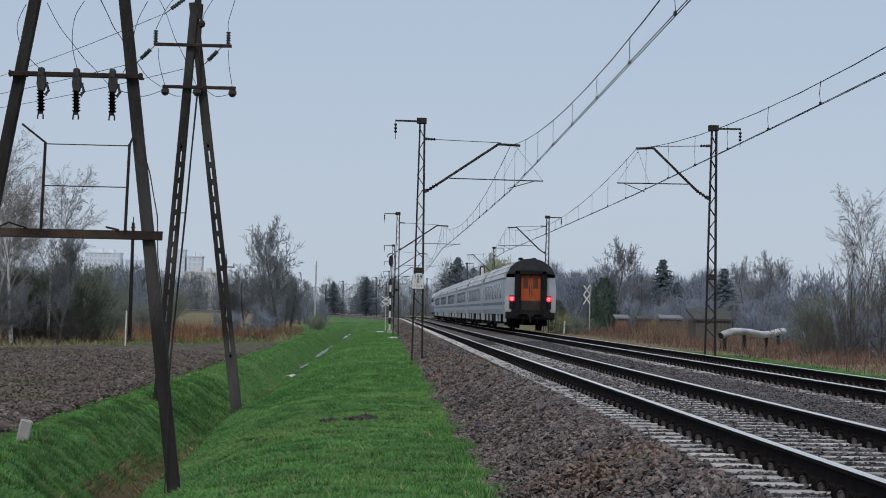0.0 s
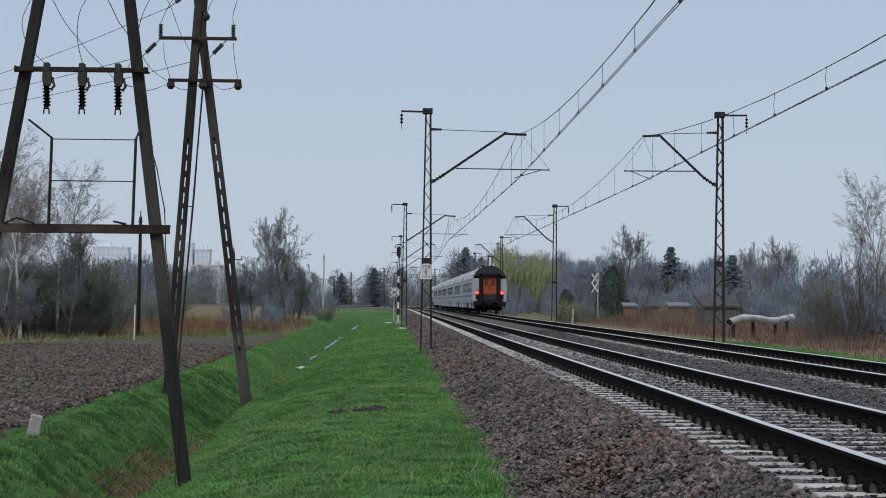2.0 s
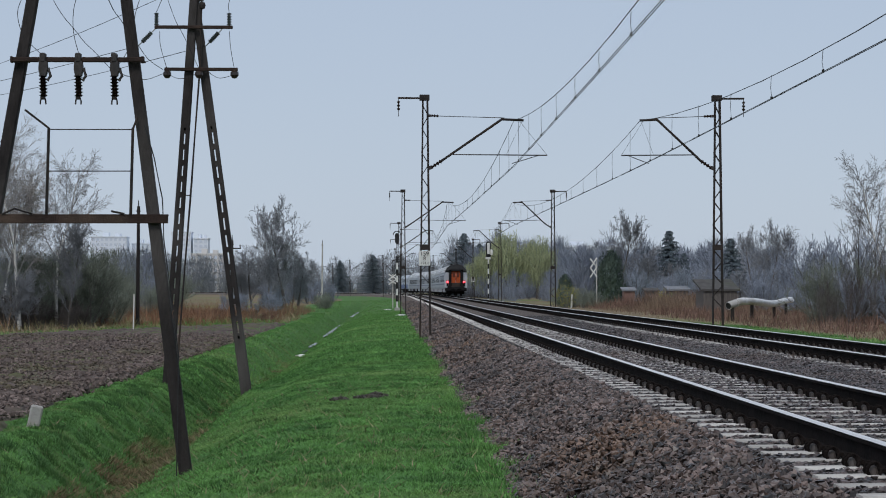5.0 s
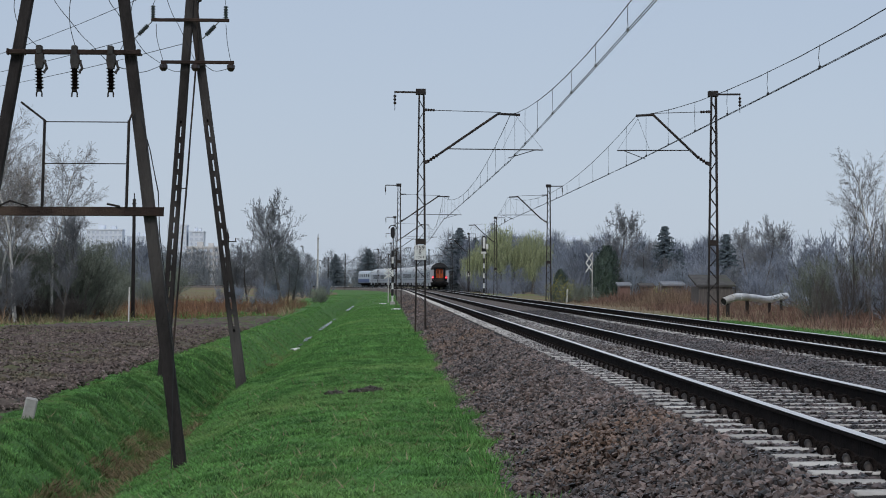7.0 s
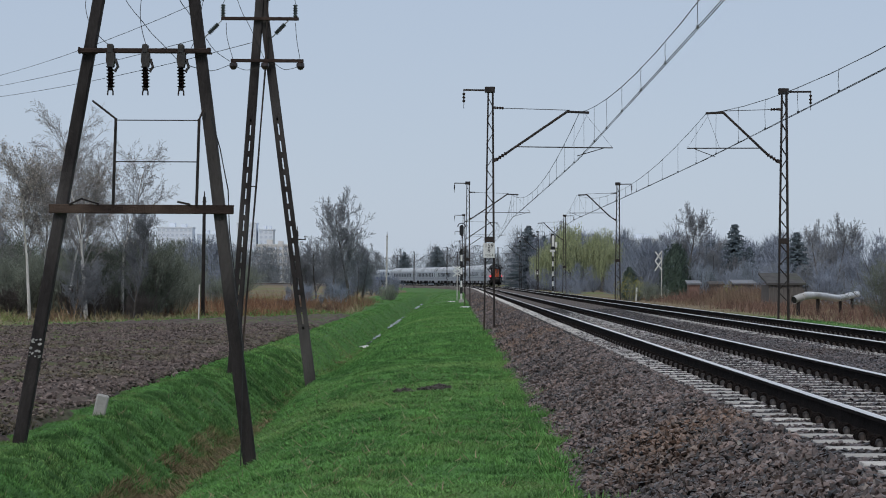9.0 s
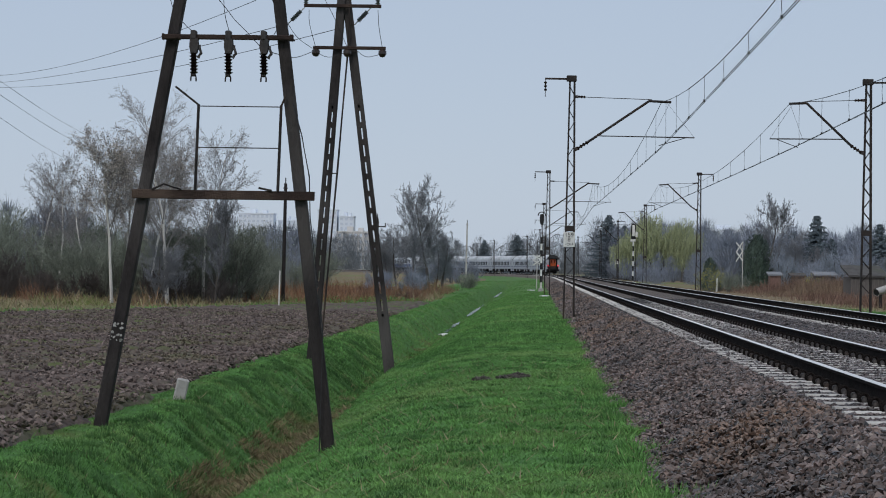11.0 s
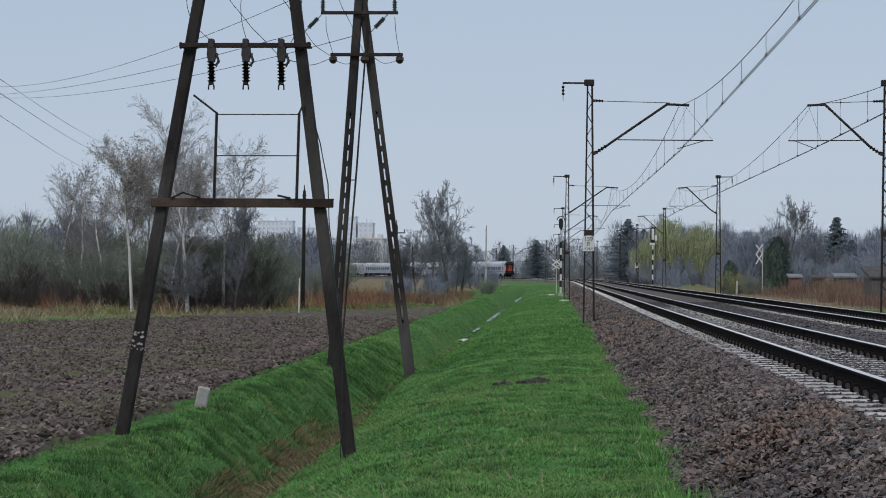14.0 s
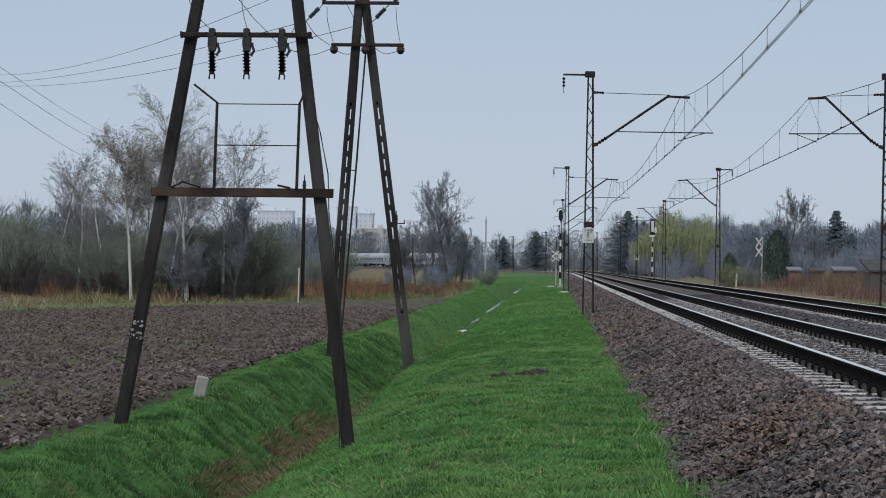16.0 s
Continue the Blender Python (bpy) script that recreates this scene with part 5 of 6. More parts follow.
def build_post(x, y, z, h, r, label, mat, arm=False):
    p = thing("utility_pole", label, "utility pole", pose(x, y, z, 0, 0.4, 0))
    sh = Shape()
    sh.tube([(0, 0, -0.5), (0, 0, h)], [r, r * 0.7], 8)
    part("shaft", sh, mat, p)
    sh = Shape()
    sh.bar((-0.12, -0.05, h - 0.25), (0.12, -0.05, h - 0.25), 0.05)
    part("bracket", sh, STEEL, p)
    sh = Shape()
    sh.tube([(0, 0, h), (0, 0, h + 0.3)], 0.03, 6)
    part("top_pin", sh, STEEL, p)
    if arm:
        sh = Shape()
        sh.bar((-0.55, -0.08, h - 0.5), (0.55, -0.08, h - 0.5), 0.07)
        part("crossarm", sh, STEEL, p)
        for dx in (-0.5, 0.5):
            sh = Shape()
            insulator(sh, (dx, -0.08, h - 0.46), (dx, -0.08, h - 0.25), 2, 0.03, 0.05, 6)
            part("insulator", sh, PORCELAIN, p)


build_post(-13.2, 108, -0.95, 6.25, 0.12, "thin dark pole at the far edge of the field", OLDPOLE)
build_post(-7.85, 235, -1.0, 7.2, 0.12, "thin grey concrete pole beside the far ditch", CONCRETE)
build_post(-9.86, 128, -1.0, 5.0, 0.12, "dark pole in the scrub", OLDPOLE, True)


# ---------- pipe, sheds and houses by the line ----------
def build_pipe():
    p = thing("insulated_pipe", "silvery clad heating pipe lying in a bent run", "pipe")
    pts = smooth_run([(14.73, 90, 0.243), (15.1, 90.3, 0.365), (15.6, 91.2, 0.44), (16.74, 94, 0.387), (18.41, 100, 0.264), (19.98, 106, 0.277), (21.48, 112, 0.359), (22.54, 116, 0.37)], 5)
    sh = Shape()
    sh.tube(pts, 0.17, 16, caps=False)
    part("cladding", sh, PIPEMETAL, p, smooth=True)
    for i in (5, 10, 15, 20, 25, 30):
        sh = Shape()
        d = (pts[i + 1] - pts[i]).normalized() * 0.02
        sh.tube([pts[i] - d, pts[i] + d], 0.174, 16)
        part("band", sh, PIPEMETAL, p)
    # A solid black plug stands in for the shaded hollow of the pipe.
    sh = Shape()
    sh.tube([pts[0], pts[0] + (pts[1] - pts[0]) * 0.3], 0.15, 14)
    part("dark_mouth_plug", sh, BLACKPAINT, p)
    for i in (3, 13, 22, 30):
        sh = Shape()
        x, y, z = pts[i]
        sh.box(x - 0.07, x + 0.07, y - 0.08, y + 0.08, -0.9, z - 0.12, 0.02)
        part("support", sh, STEEL, p)


build_pipe()


def build_shed(x, y, w, d, h, roof, wall_mat, roof_mat, label, rz=0.0):
    s = thing("shed", label, "shed", pose(x, y, -0.55, 0, 0, rz), group="sheds beside the line")
    sh = Shape()
    t = 0.1
    for a in ((-w / 2, w / 2, -d / 2, -d / 2 + t), (-w / 2, w / 2, d / 2 - t, d / 2), (-w / 2, -w / 2 + t, -d / 2 + t, d / 2 - t), (w / 2 - t, w / 2, -d / 2 + t, d / 2 - t)):
        sh.box(*a, 0, h)
    part("wall", sh, wall_mat, s)
    n = int(w / 0.22)
    bd = Shape()
    bd.box(-0.095, 0.095, -0.02, 0.0, 0.05, h - 0.02, 0.004)
    me = bd.mesh("board", wall_mat)
    for i in range(n):
        part("board", me, wall_mat, s).matrix_basis = pose(-w / 2 + 0.11 + i * w / n, -d / 2 - 0.003, 0)
    sh = Shape()
    o = 0.16
    sh.loft([[(-w / 2 - o, -d / 2 - o, h), (w / 2 + o, -d / 2 - o, h), (w / 2 + o, d / 2 + o, h + roof), (-w / 2 - o, d / 2 + o, h + roof)], [(-w / 2 - o, -d / 2 - o, h + 0.12), (w / 2 + o, -d / 2 - o, h + 0.12), (w / 2 + o, d / 2 + o, h + roof + 0.12), (-w / 2 - o, d / 2 + o, h + roof + 0.12)]])
    part("roof", sh, roof_mat, s)
    sh = Shape()
    sh.box(-w * 0.2, w * 0.1, -d / 2 - 0.05, -d / 2 - 0.025, 0.1, h * 0.8, 0.005)
    part("door", sh, wall_mat, s)


build_shed(20.2, 128, 2.1, 2.2, 1.40, 0.62, BOARD, ROOFING, "weathered dark board shed with a felt roof", 4)
build_shed(21.1, 152, 1.4, 1.6, 1.40, 0.22, BOARD, PALEROOF, "low garden shed with a pale sheet roof")
build_shed(20.3, 161, 0.9, 1.4, 1.30, 0.20, BOARD, ROOFING, "dark low garden shed behind bare shrubs")
build_shed(19.1, 166, 0.85, 1.4, 1.35, 0.22, BRICK, PALEROOF, "small red brick hut with a pale roof")


def build_block(x, y, w, d, h, floors, bays, mat, label):
    b = thing("apartment_building", label, "building", pose(x, y, -1), group="far housing blocks")
    sh = Shape()
    sh.box(-w / 2, w / 2, -d / 2, d / 2, 0, h)
    part("wall", sh, mat, b)
    sh = Shape()
    sh.box(-w / 2 - 0.4, w / 2 + 0.4, -d / 2 - 0.4, d / 2 + 0.4, h, h + 0.7)
    sh.box(-w * 0.2, -w * 0.02, -3, 3, h + 0.7, h + 3.2)
    sh.box(w * 0.15, w * 0.3, -3, 3, h + 0.7, h + 2.6)
    part("roof", sh, mat, b)
    pane = Shape()
    pane.box(-0.5, 0.5, -0.15, 0.0, -0.5, 0.5)
    me = pane.mesh("window", PANE)
    for f in range(floors):
        for i in range(bays):
            o = part("window", me, PANE, b)
            o.matrix_basis = Matrix.Translation((-w / 2 + w * (i + 0.5) / bays, -d / 2 - 0.02, h * (f + 0.55) / floors)) @ Matrix.Diagonal((w / bays * 0.55, 1, h / floors * 0.5, 1))


# Haze over these blocks is only in their wall and pane colours.
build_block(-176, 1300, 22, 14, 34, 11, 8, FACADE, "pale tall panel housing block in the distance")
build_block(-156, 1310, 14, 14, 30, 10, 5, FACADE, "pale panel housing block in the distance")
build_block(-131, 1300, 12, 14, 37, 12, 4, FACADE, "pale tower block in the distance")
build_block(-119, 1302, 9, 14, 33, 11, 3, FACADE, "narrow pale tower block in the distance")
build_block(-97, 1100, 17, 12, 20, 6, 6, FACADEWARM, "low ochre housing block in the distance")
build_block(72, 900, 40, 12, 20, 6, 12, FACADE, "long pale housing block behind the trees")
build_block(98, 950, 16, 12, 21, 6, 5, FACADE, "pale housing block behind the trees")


# ---------- trees ----------
def sprout(rng, sh, p, d, length, r, level, cfg, tips):
    """One limb with its side limbs."""
    if level + 1 >= cfg["depth"]:
        end = p + (d + Vector((rng.gauss(0, 1), rng.gauss(0, 1), rng.gauss(0, 0.5))) * 0.15 + Vector((0, 0, -cfg["droop"] * level))).normalized() * length
        w = d.cross(Vector((rng.gauss(0, 1), rng.gauss(0, 1), rng.gauss(0, 1)))).normalized() * (cfg["fine"] * 1.3)
        sh[1].poly((p - w, p + w, end))
        tips.append((end, d))
        return
    n = 4 if level == 0 else 3 if level < cfg["depth"] - 1 else 1
    pts, rad = [p], [r]
    cur, dirn = p.copy(), d.copy()
    for i in range(n):
        wob = Vector((rng.gauss(0, 1), rng.gauss(0, 1), rng.gauss(0, 0.5))) * cfg["wobble"]
        dirn = (dirn + wob + Vector((0, 0, cfg["rise"] if level else 0.05)) + Vector((0, 0, -cfg["droop"] * level * (i + 1) / n))).normalized()
        cur = cur + dirn * (length / n)
        pts.append(cur.copy())
        rad.append(max(r * (1 - (i + 1) / n * 0.75), cfg["fine"]))
    sides = 7 if level == 0 else 4 if level == 1 else 3
    sh[0 if level == 0 else 1].tube(pts, rad, sides, caps=False)
    count = cfg["count"][level]
    for k in range(count):
        q = (cfg["start"] if level == 0 else 0.2) + (1 - (cfg["start"] if level == 0 else 0.2)) * (k + rng.random()) / count
        f = q * n
        i = min(int(f), n - 1)
        at = pts[i].lerp(pts[i + 1], f - i)
        axis = (pts[i + 1] - pts[i]).normalized()
        a = rng.random() * 2 * math.pi
        side = axis.cross(Vector((math.cos(a), math.sin(a), 0.3))).normalized()
        tilt = cfg["tilt"] * rng.uniform(0.7, 1.3)
        nd = (axis * math.cos(tilt) + side * math.sin(tilt)).normalized()
        ln = length * cfg["ratio"] * rng.uniform(0.6, 1.15) * (0.62 + 1.5 * q * (1 - q) if level == 0 else 1)
        sprout(rng, sh, at, nd, ln, max(rad[i] * (0.40 if level else 0.30), cfg["fine"]), level + 1, cfg, tips)


def leaf_fan(rng, tips, per, size, spread, droop=0.0):
    tri = []
    for p, d in tips:
        for _ in range(per):
            c = p + Vector((rng.gauss(0, spread), rng.gauss(0, spread), rng.gauss(0, spread) - droop * rng.random()))
            a, b = Vector((rng.gauss(0, 1), rng.gauss(0, 1), rng.gauss(0, 1))).normalized() * size, Vector((rng.gauss(0, 1), rng.gauss(0, 1), rng.gauss(0, 1))).normalized() * size
            tri.append((c, c + a, c + b))
    return np.array([[tuple(v) for v in t] for t in tri])


TREE = dict(depth=5, wobble=0.10, rise=0.09, droop=0.0, fine=0.007, count=(22, 9, 8, 6), start=0.16, tilt=0.75, ratio=0.48)


def make_tree(seed, height, r, name, label, category, bark, twig, cfg=None, leaf=None, group="bare trees"):
    rng = random.Random(seed)
    c = dict(TREE)
    c.update(cfg or {})
    shapes, tips = (Shape(), Shape()), []
    stems = c.get("stems", 1)
    for s in range(stems):
        base = Vector((rng.gauss(0, 0.35) if stems > 1 else 0, rng.gauss(0, 0.35) if stems > 1 else 0, -0.3))
        lean = Vector((rng.gauss(0, c.get("lean", 0.05)), rng.gauss(0, c.get("lean", 0.05)), 1)).normalized()
        sprout(rng, shapes, base, lean, height * rng.uniform(0.8, 1.0) * c.get("stem", 0.78), r, 0, c, tips)
    t = thing(name, label, category, group=group)
    part("trunk", shapes[0], bark, t, smooth=True)
    part("crown", shapes[1], twig, t, "crown of bare branches" if not leaf else "branches")
    if leaf:
        mat, per, size, spread, droop = leaf
        part("foliage", tri_cloud("foliage", leaf_fan(rng, tips, per, size, spread, droop), [mat]), mat, t)
    return t


def make_spruce(seed, height, name, label, mat, spread=0.42):
    rng = random.Random(seed)
    t = thing(name, label, "conifer", group="conifers")
    sh = Shape()
    sh.tube([(0, 0, -0.3), (0, 0, height * 0.97)], [height * 0.018, 0.02], 7)
    part("trunk", sh, BARK, t)
    tri = []
    n = int(height * 58)
    for i in range(n):
        q = (i + rng.random()) / n
        z = height * (0.05 + 0.94 * q)
        z = 0.78 * z + 0.22 * 0.55 * round(z / 0.55)
        ln = height * spread * (1 - q) ** 0.75 * rng.uniform(0.35, 1.12) + 0.12
        a = rng.random() * 2 * math.pi
        d = Vector((math.cos(a), math.sin(a), 0))
        side = Vector((-d.y, d.x, 0))
        steps = max(3, int(ln / 0.2))
        for k in range(steps):
            f = (k + rng.random()) / steps
            c = d * (ln * f) + Vector((0, 0, z - 0.22 * ln * f + 0.16 * ln * f * f))
            w = 0.34 * (1.2 - f)
            for e in (-1, 1):
                tri.append((c, c + d * 0.22 + side * (e * w) - Vector((0, 0, 0.12 * rng.random())), c + d * 0.12 - Vector((0, 0, rng.uniform(0.10, 0.3)))))
    part("crown", tri_cloud("crown", np.array([[tuple(v) for v in x] for x in tri]), [mat]), mat, t, "drooping needle boughs")
    return t


def make_thuja(seed, height, width):
    """A dense rounded evergreen of small upright sprays."""
    rng = random.Random(seed)
    t = thing("thuja_tree", "rounded dark green thuja", "conifer", group="conifers")
    sh = Shape()
    sh.tube([(0, 0, -0.3), (0, 0, height * 0.8)], [0.09, 0.02], 7)
    part("trunk", sh, BARK, t)
    tri = []
    for i in range(5200):
        q = rng.random() ** 0.9
        r = width / 2 * math.sqrt(max(0.0, 1 - q ** 3)) * (0.75 + 0.25 * min(1, q * 4)) * (rng.random() ** 0.3)
        a = rng.random() * 2 * math.pi
        r *= 1 + 0.16 * math.sin(3 * a + 7 * q) + 0.12 * math.sin(8 * a - 15 * q)
        c = Vector((r * math.cos(a), r * math.sin(a), height * q * (1 + 0.05 * math.sin(5 * a))))
        u = Vector((math.cos(a) * 0.5 + rng.gauss(0, 0.3), math.sin(a) * 0.5 + rng.gauss(0, 0.3), 1)).normalized() * rng.uniform(0.12, 0.3)
        w = Vector((-math.sin(a), math.cos(a), rng.gauss(0, 0.3))) * rng.uniform(0.05, 0.1)
        tri.append((c - w, c + w, c + u))
    part("crown", tri_cloud("crown", np.array([[tuple(v) for v in x] for x in tri]), [THUJA]), THUJA, t, "dense green sprays")
    return t


def make_willow(seed, height, width):
    """Spreading limbs hung with long strands of small leaves."""
    rng = random.Random(seed)
    t = thing("willow_tree", "weeping willow in fresh yellow-green leaf", "tree", group="willows")
    trunk, tri = Shape(), []
    trunk.tube([(0, 0, -0.3), (0.1, 0.05, height * 0.2), (-0.1, 0, height * 0.45)], [0.34, 0.27, 0.18], 8)
    for i in range(34):
        a, q = rng.random() * 2 * math.pi, rng.uniform(0.25, 1.0)
        top = height * (0.97 - 0.34 * q * q) * rng.uniform(0.86, 1.03)
        out = Vector((math.cos(a), math.sin(a), 0)) * (width * q)
        p0, p2 = Vector((0, 0, height * rng.uniform(0.25, 0.45))), out + Vector((0, 0, top))
        p1 = p0.lerp(p2, 0.5) + Vector((0, 0, height * 0.06))
        limb = Shape()
        limb.tube([p0, p1, p2], [0.08, 0.05, 0.015], 4, caps=False)
        part("limb", limb, BUSHTWIG, t)
        for k in range(26):
            s = p0.lerp(p1, rng.uniform(0.5, 1)) if rng.random() < 0.2 else p1.lerp(p2, rng.random())
            s = s + Vector((rng.gauss(0, 0.42), rng.gauss(0, 0.42), rng.uniform(0, 0.35)))
            ln = rng.uniform(0.8, 3.4) * (0.5 + 0.6 * q)
            sway = Vector((rng.gauss(0, 0.06), rng.gauss(0, 0.06), -1))
            for m in range(int(ln * 6)):
                c = s + sway * (m / 6) + Vector((rng.gauss(0, 0.05), rng.gauss(0, 0.05), 0))
                e = rng.random() * 2 * math.pi
                w = Vector((math.cos(e), math.sin(e), 0)) * 0.05
                tri.append((c - w, c + w, c + Vector((w.x, w.y, -0.24))))
    part("trunk", trunk, BARK, t)
    part("foliage", tri_cloud("foliage", np.array([[tuple(v) for v in x] for x in tri]), [WILLOWLEAF]), WILLOWLEAF, t, "hanging strands of young leaves")
    return t


def at(x, y, rz=0.0, k=1.0, kz=None, dz=0.0):
    z = float(ground_z(x, y)) + dz
    return Matrix.Translation((x, y, z)) @ Matrix.Rotation(radians(rz), 4, "Z") @ Matrix.Diagonal((k, k, kz or k, 1))


def scatter(kinds, spots, seed):
    """Copies of the kinds at (x, y, size) spots; the first ones use the originals."""
    rng = random.Random(seed)
    spots = [p for p in spots if not (p[1] < 112 and 14 < p[0] < 0.206 * p[1])]
    for i, (x, y, k) in enumerate(spots):
        src = kinds[i % len(kinds)]
        m = at(x, y, rng.uniform(0, 360), k, k * rng.uniform(0.9, 1.12))
        if not src.get("placed"):
            src.matrix_basis = m
            src["placed"] = 1
        else:
            copy_thing(src, m)


# tall bare trees
BIRCH = dict(fine=0.0048, count=(32, 10, 8, 5), rise=0.05, droop=0.09, tilt=0.58, ratio=0.36, start=0.28, wobble=0.09, stem=0.92)
birch_a = make_tree(3, 9.6, 0.11, "birch_tree", "white-barked birch with drooping bare twigs", "tree", BIRCHBARK, TWIG, BIRCH)
birch_b = make_tree(5, 8.2, 0.10, "birch_tree", "leaning white-barked birch with opening buds", "tree", BIRCHBARK, TWIG, dict(BIRCH, lean=0.02, droop=0.02, wobble=0.05, start=0.40, ratio=0.40, count=(26, 9, 7, 4)), leaf=(BUD, 1, 0.075, 0.10, 0.0))
bare = [make_tree(11 + i, 9.0, 0.15, "bare_tree", "bare grey deciduous tree in early spring", "tree", BARK, TWIGGREY, dict(fine=0.011, stems=1 + i % 2, lean=0.07, tilt=0.66 + 0.06 * i, rise=0.08, wobble=0.09, start=0.22, ratio=0.42, count=(26, 9, 8, 6))) for i in range(3)]
slim = [make_tree(31 + i, 8.0, 0.04, "bare_tree", "slender bare young tree", "tree", TWIGDARK, TWIGDARK, dict(depth=4, count=(26, 8, 6), tilt=0.40, ratio=0.36, rise=0.03, wobble=0.015, start=0.12, lean=0.04, stem=0.98, fine=0.006)) for i in range(3)]
bushes = [make_tree(51 + i, 6.0, 0.045, "shrub", "dense budding grey-green shrub", "shrub", BARK, BUSHTWIG, dict(depth=4, stems=10, lean=0.36, count=(10, 6, 5), tilt=0.6, ratio=0.44, start=0.05, fine=0.013, stem=0.8), leaf=(BUSHTWIG, 3, 0.055, 0.20, 0.0), group="shrubs") for i in range(4)]
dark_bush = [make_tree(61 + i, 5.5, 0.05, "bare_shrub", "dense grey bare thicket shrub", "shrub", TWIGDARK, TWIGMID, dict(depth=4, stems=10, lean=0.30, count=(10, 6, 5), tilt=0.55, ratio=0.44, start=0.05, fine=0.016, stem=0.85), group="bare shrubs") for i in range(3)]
thicket = [make_tree(71 + i, 4.0, 0.035, "bare_shrub", "low dark brown bare thicket shrub", "shrub", TWIGDARK, TWIGDARK, dict(depth=4, stems=12, lean=0.34, count=(9, 6, 5), tilt=0.55, ratio=0.44, start=0.05, fine=0.012, stem=0.85), group="bare shrubs") for i in range(2)]
bramble = [make_tree(75 + i, 2.4, 0.02, "bramble_shrub", "low reddish-brown bare bramble bush", "shrub", REED, REED, dict(depth=4, stems=12, lean=0.5, count=(8, 6, 4), tilt=0.6, ratio=0.46, start=0.05, fine=0.009, stem=0.85), group="brambles") for i in range(2)]
willow = [make_willow(81 + i, 8.6, 3.1 + 0.5 * i) for i in range(2)]
spruce_a = make_spruce(91, 11.0, "spruce_tree", "tall dark spruce with an uneven outline", NEEDLE)
spruce_b = make_spruce(92, 8.0, "spruce_tree", "dark spruce behind the trackside woods", NEEDLE, 0.46)
thuja = make_thuja(93, 4.8, 3.0)

scatter([birch_a], [(-17.5, 98, 1.06), (-16.6, 103, 0.9), (-27.5, 118, 0.8), (-29.5, 122, 0.75), (-24.6, 112, 0.72), (-18.6, 104, 0.85)], 1)
birch_b.matrix_basis = at(-20.0, 97, 20, 0.95) @ pose(0, 0, 0, 2, -7, 0)
copy_thing(birch_b, at(-19.35, 97.4, 200, 0.99) @ pose(0, 0, 0, 0, -4, 0))
copy_thing(birch_b, at(-19.0, 101.5, 110, 0.94))
scatter(bare, [(-8.5, 168, 0.98), (-11.8, 172, 0.72), (-7.7, 172, 0.62), (-10.0, 166, 0.78), (-8.2, 175, 0.75), (-12.8, 176, 0.62), (25.1, 228, 1.1), (28.9, 231, 1.0), (30.6, 226, 0.85), (29.2, 160, 0.76), (27.6, 163, 0.6), (-16.9, 97, 0.58), (-15.4, 99, 0.55), (-17.6, 96, 0.5), (22.5, 245, 0.8),
              (16.5, 330, 1.25), (20.5, 335, 1.0), (34.5, 220, 0.75), (38, 215, 0.8), (26.0, 172, 0.5)], 2)
rg = random.Random(7)


def patch(n, x0, x1, y0, y1, k0, k1):
    return [(rg.uniform(x0, x1), rg.uniform(y0, y1), rg.uniform(k0, k1)) for _ in range(n)]



def view(spots):
    """Leaves a lane open over the meadow towards the curve."""
    return [p for p in spots if not -0.102 < p[0] / p[1] < -0.062]


scatter(slim, [(q * y, y, k * (0.34 + 0.48 * min(1.0, max(0.0, (q - 0.203) / 0.042)))) for q, y, k in patch(120, 0.204, 0.275, 74, 104, 0.8, 1.08)], 3)
copy_thing(birch_a, at(22.2, 93, 60, 0.74))
scatter(bushes, patch(30, -38, -25.2, 112, 132, 0.78, 1.0) + patch(12, -25.5, -22.5, 110, 122, 0.5, 0.7) + patch(18, -22.5, -15, 104, 114, 0.5, 0.72) + patch(8, -18.8, -15.6, 102, 107, 0.8, 1.0) + view(patch(36, -24, -10, 140, 172, 0.45, 0.62)) + patch(6, -6.9, -5.9, 197, 206, 0.25, 0.34)
        + view(patch(26, -46, -17, 190, 240, 0.8, 1.0)) + patch(10, 17, 25, 82, 104, 0.4, 0.6) + patch(24, 24, 34, 250, 320, 0.6, 1.0) + patch(8, 13.2, 16, 148, 175, 0.22, 0.4), 4)
scatter(dark_bush, patch(20, 17.5, 28, 80, 108, 0.45, 0.75) + [p for p in patch(64, 15, 42, 185, 290, 0.6, 1.0) if not 0.045 < p[0] / p[1] < 0.118] + patch(34, 22, 38, 125, 178, 0.5, 0.9) + view(patch(40, -17, -7.5, 148, 182, 0.32, 0.6)) + patch(9, -13.5, -10, 150, 165, 0.3, 0.42)
        + patch(14, 12.8, 16, 300, 345, 0.7, 1.1) + view(patch(16, -20, -8, 250, 330, 0.5, 0.8)), 10)

scatter(thicket, patch(26, -34, -21.8, 106, 113, 0.45, 0.75) + patch(12, -18.6, -15.2, 99, 103, 0.4, 0.75) + view(patch(12, -15, -9, 140, 160, 0.4, 0.7)) + patch(16, 19, 25, 84, 104, 0.35, 0.6), 14)
scatter(bramble, patch(34, 15.5, 23, 112, 146, 0.28, 0.5) + patch(30, 17.2, 23, 138, 160, 0.4, 0.62) + patch(18, 16.4, 22, 82, 104, 0.3, 0.55) + patch(10, -19.5, -15, 96, 99, 0.3, 0.5) + patch(46, -15, -6.6, 124, 172, 0.5, 0.85), 15)


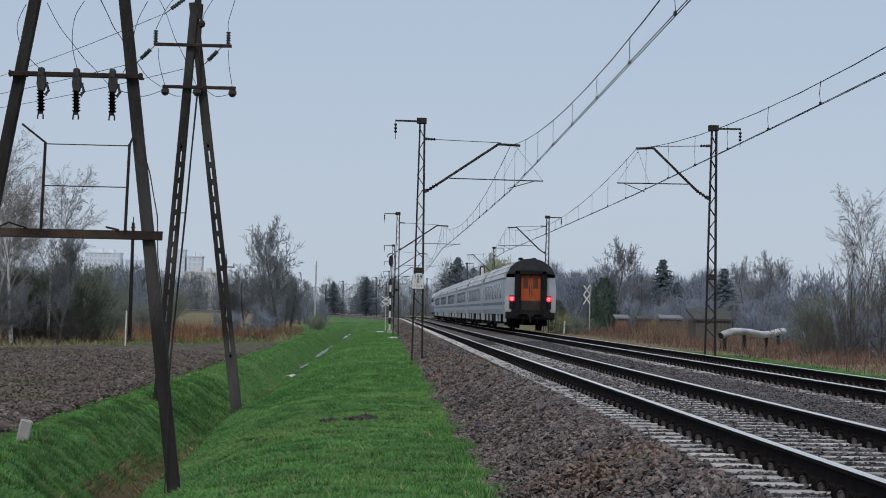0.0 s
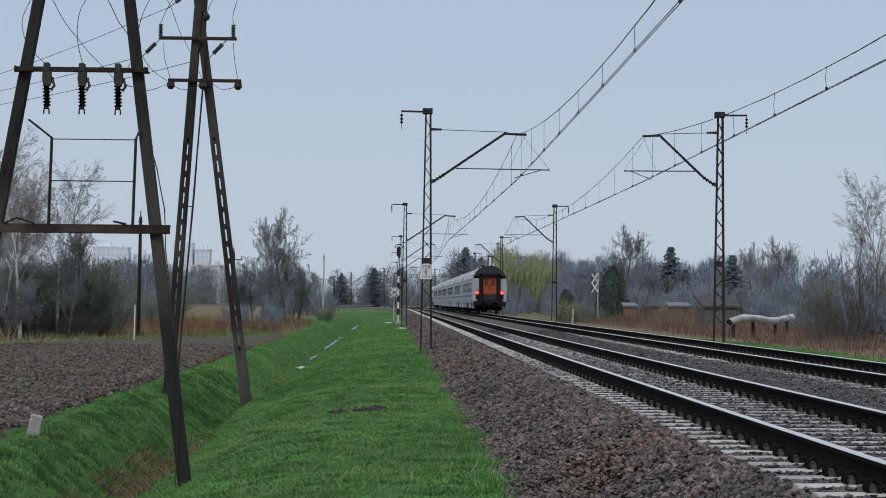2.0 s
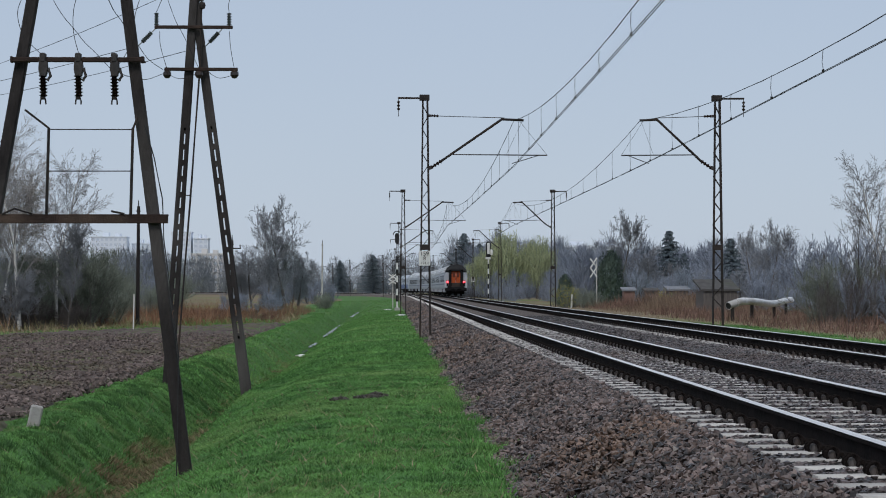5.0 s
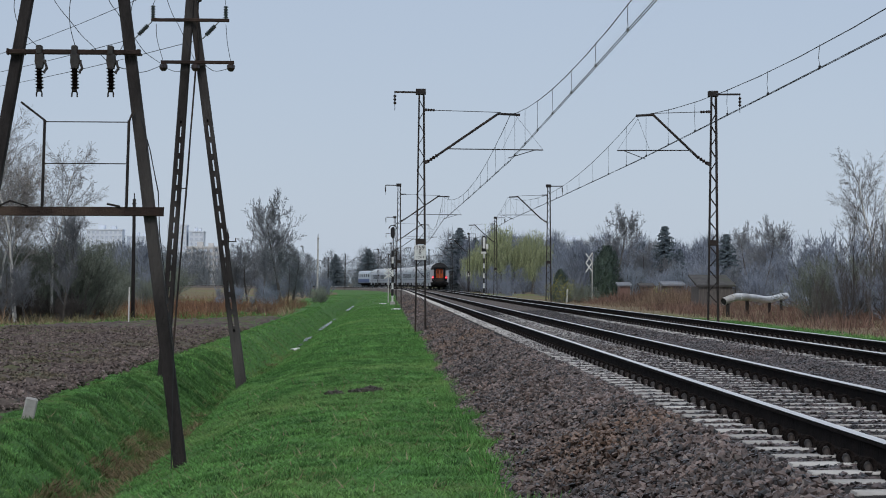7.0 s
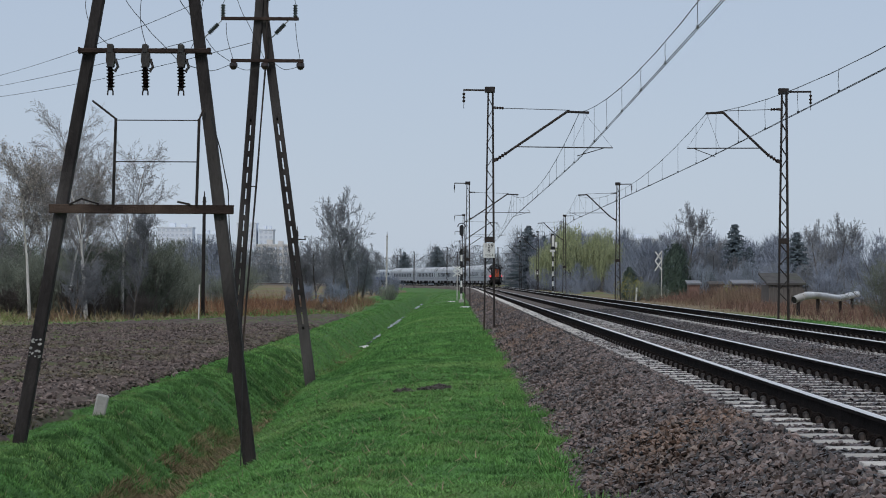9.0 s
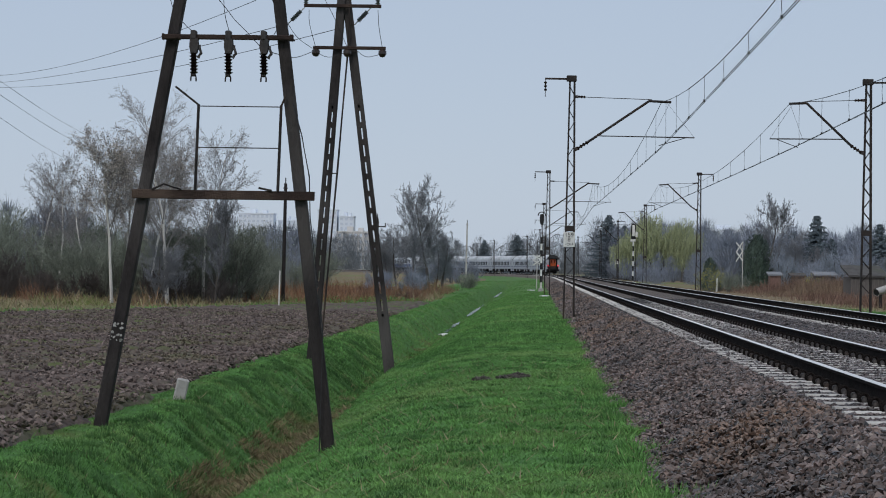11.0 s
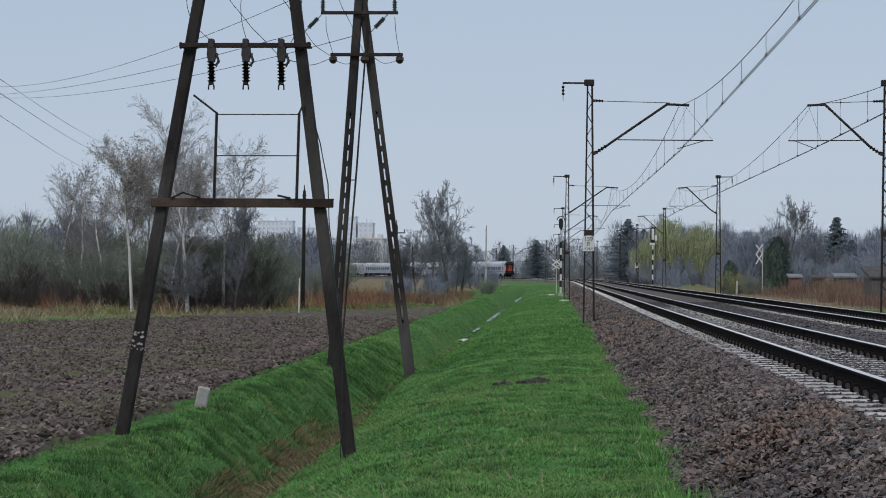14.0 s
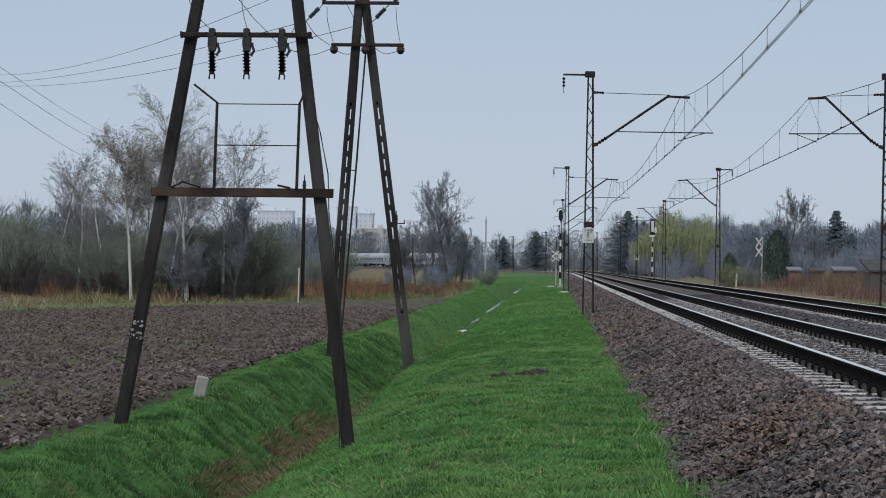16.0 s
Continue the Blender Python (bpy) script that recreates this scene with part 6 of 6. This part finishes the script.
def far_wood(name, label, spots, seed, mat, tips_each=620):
    """A distant wood: limbs and fans of fine twigs, joined."""
    r = np.random.RandomState(seed)
    out = []
    for x, y, k in spots:
        h = 10.0 * k
        z0 = float(ground_z(x, y)) - 0.2
        n = tips_each
        # crown of twigs round an uneven egg
        q = r.uniform(0.0, 1, n) ** 1.05
        rad = h * 0.34 * np.sqrt(np.clip(np.sin(np.pi * np.clip(q * 0.80 + 0.20, 0, 1)), 0.05, 1)) * r.uniform(0.15, 1.1, n) * (1 + 0.25 * np.sin(q * 9 + x))
        a = r.uniform(0, 2 * np.pi, n)
        base = np.stack([x + np.cos(a) * rad, y + np.sin(a) * rad, z0 + h * q * 0.95], 1)
        d = np.stack([np.cos(a) * 0.5, np.sin(a) * 0.5, r.uniform(0.3, 1.1, n)], 1) + r.normal(0, 0.25, (n, 3))
        ln = h * r.uniform(0.06, 0.16, n)[:, None]
        w = np.stack([-np.sin(a), np.cos(a), np.zeros(n)], 1) * (0.05 * k)
        out.append(np.stack([base - w, base + w, base + d * ln], 1))
        # stems and limbs
        m = 26
        a = r.uniform(0, 2 * np.pi, m)
        q0 = r.uniform(0.0, 0.6, m)
        foot = np.stack([x + r.normal(0, 0.3, m), y + r.normal(0, 0.3, m), z0 + h * q0 * 0.6], 1)
        top = foot + np.stack([np.cos(a) * h * 0.2, np.sin(a) * h * 0.2, h * r.uniform(0.2, 0.45, m)], 1)
        w = np.tile(np.array([[0.06 * k, 0, 0]]), (m, 1))
        out.append(np.stack([foot - w, foot + w, top], 1))
    tagged(new(name, tri_cloud(name, np.concatenate(out), [mat])), label, "woods", "", "stuff")


def wedge(n, q0, q1, y0, y1, k0, k1):
    return [(q * y, y, k) for q, y, k in patch(n, q0, q1, y0, y1, k0, k1)]


# TWIGFAR and TWIGMID carry the haze over these woods in their colour.
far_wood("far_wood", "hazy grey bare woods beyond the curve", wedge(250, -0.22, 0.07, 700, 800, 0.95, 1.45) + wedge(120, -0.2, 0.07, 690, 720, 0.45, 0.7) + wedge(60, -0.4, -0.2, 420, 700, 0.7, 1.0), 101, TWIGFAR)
far_wood("far_wood", "hazy grey bare woods behind the gardens", wedge(150, 0.03, 0.19, 330, 520, 0.65, 1.1), 102, TWIGFAR)
far_wood("far_wood", "grey-green budding woods across the meadow", wedge(130, -0.30, -0.104, 290, 420, 0.5, 0.82), 103, BUSHTWIG)
far_wood("near_wood", "dense haze-blue bare thicket behind the garden plots", wedge(120, 0.082, 0.21, 235, 330, 0.5, 0.8) + wedge(50, 0.03, 0.085, 335, 420, 0.7, 1.0) + wedge(40, 0.05, 0.21, 225, 300, 0.28, 0.42), 104, TWIGMID, 1100)
far_wood("near_wood", "soft haze-grey bare thicket beyond the field", wedge(26, -0.36, -0.22, 134, 150, 0.45, 0.62) + wedge(22, -0.20, -0.108, 176, 240, 0.42, 0.62), 105, TWIGMID, 1000)
scatter(dark_bush, patch(16, 12.6, 23, 278, 294, 0.35, 0.6), 16)
scatter(willow, [(16.4, 300, 1.15), (14.4, 304, 0.92), (21.3, 300, 0.88), (18.8, 306, 0.96)], 6)
blossom = make_tree(88, 2.2, 0.03, "forsythia_shrub", "yellow-flowering garden shrub beside the old sheds", "shrub", BARK, BUSHTWIG, dict(depth=3, stems=8, lean=0.3, count=(10, 6), tilt=0.6, ratio=0.45, start=0.1, fine=0.01, stem=0.85), leaf=(YELLOW, 2, 0.07, 0.10, 0.0), group="shrubs")
scatter([blossom], [(12.6, 150, 0.9), (20.0, 150, 0.8)], 12)
scatter([spruce_a], [(12.2, 345, 1.05), (-5.2, 590, 1.15), (-15, 610, 0.95), (15.0, 352, 0.85)], 7)
scatter([spruce_b], [(32.4, 240, 0.95), (33.8, 205, 0.75), (31.0, 250, 0.85), (23.6, 260, 0.7), (19.8, 110, 0.42), (22.8, 92, 0.5), (35.5, 250, 0.7)], 8)
scatter([thuja], [(20.2, 190, 1.0), (12.95, 153.5, 0.46)], 9)

# ---------- tracks last ----------
build_track(AXIS_A, "track_near", "ballasted railway track with concrete sleepers")
build_track(AXIS_B, "track_far", "second ballasted railway track with concrete sleepers")

motions()
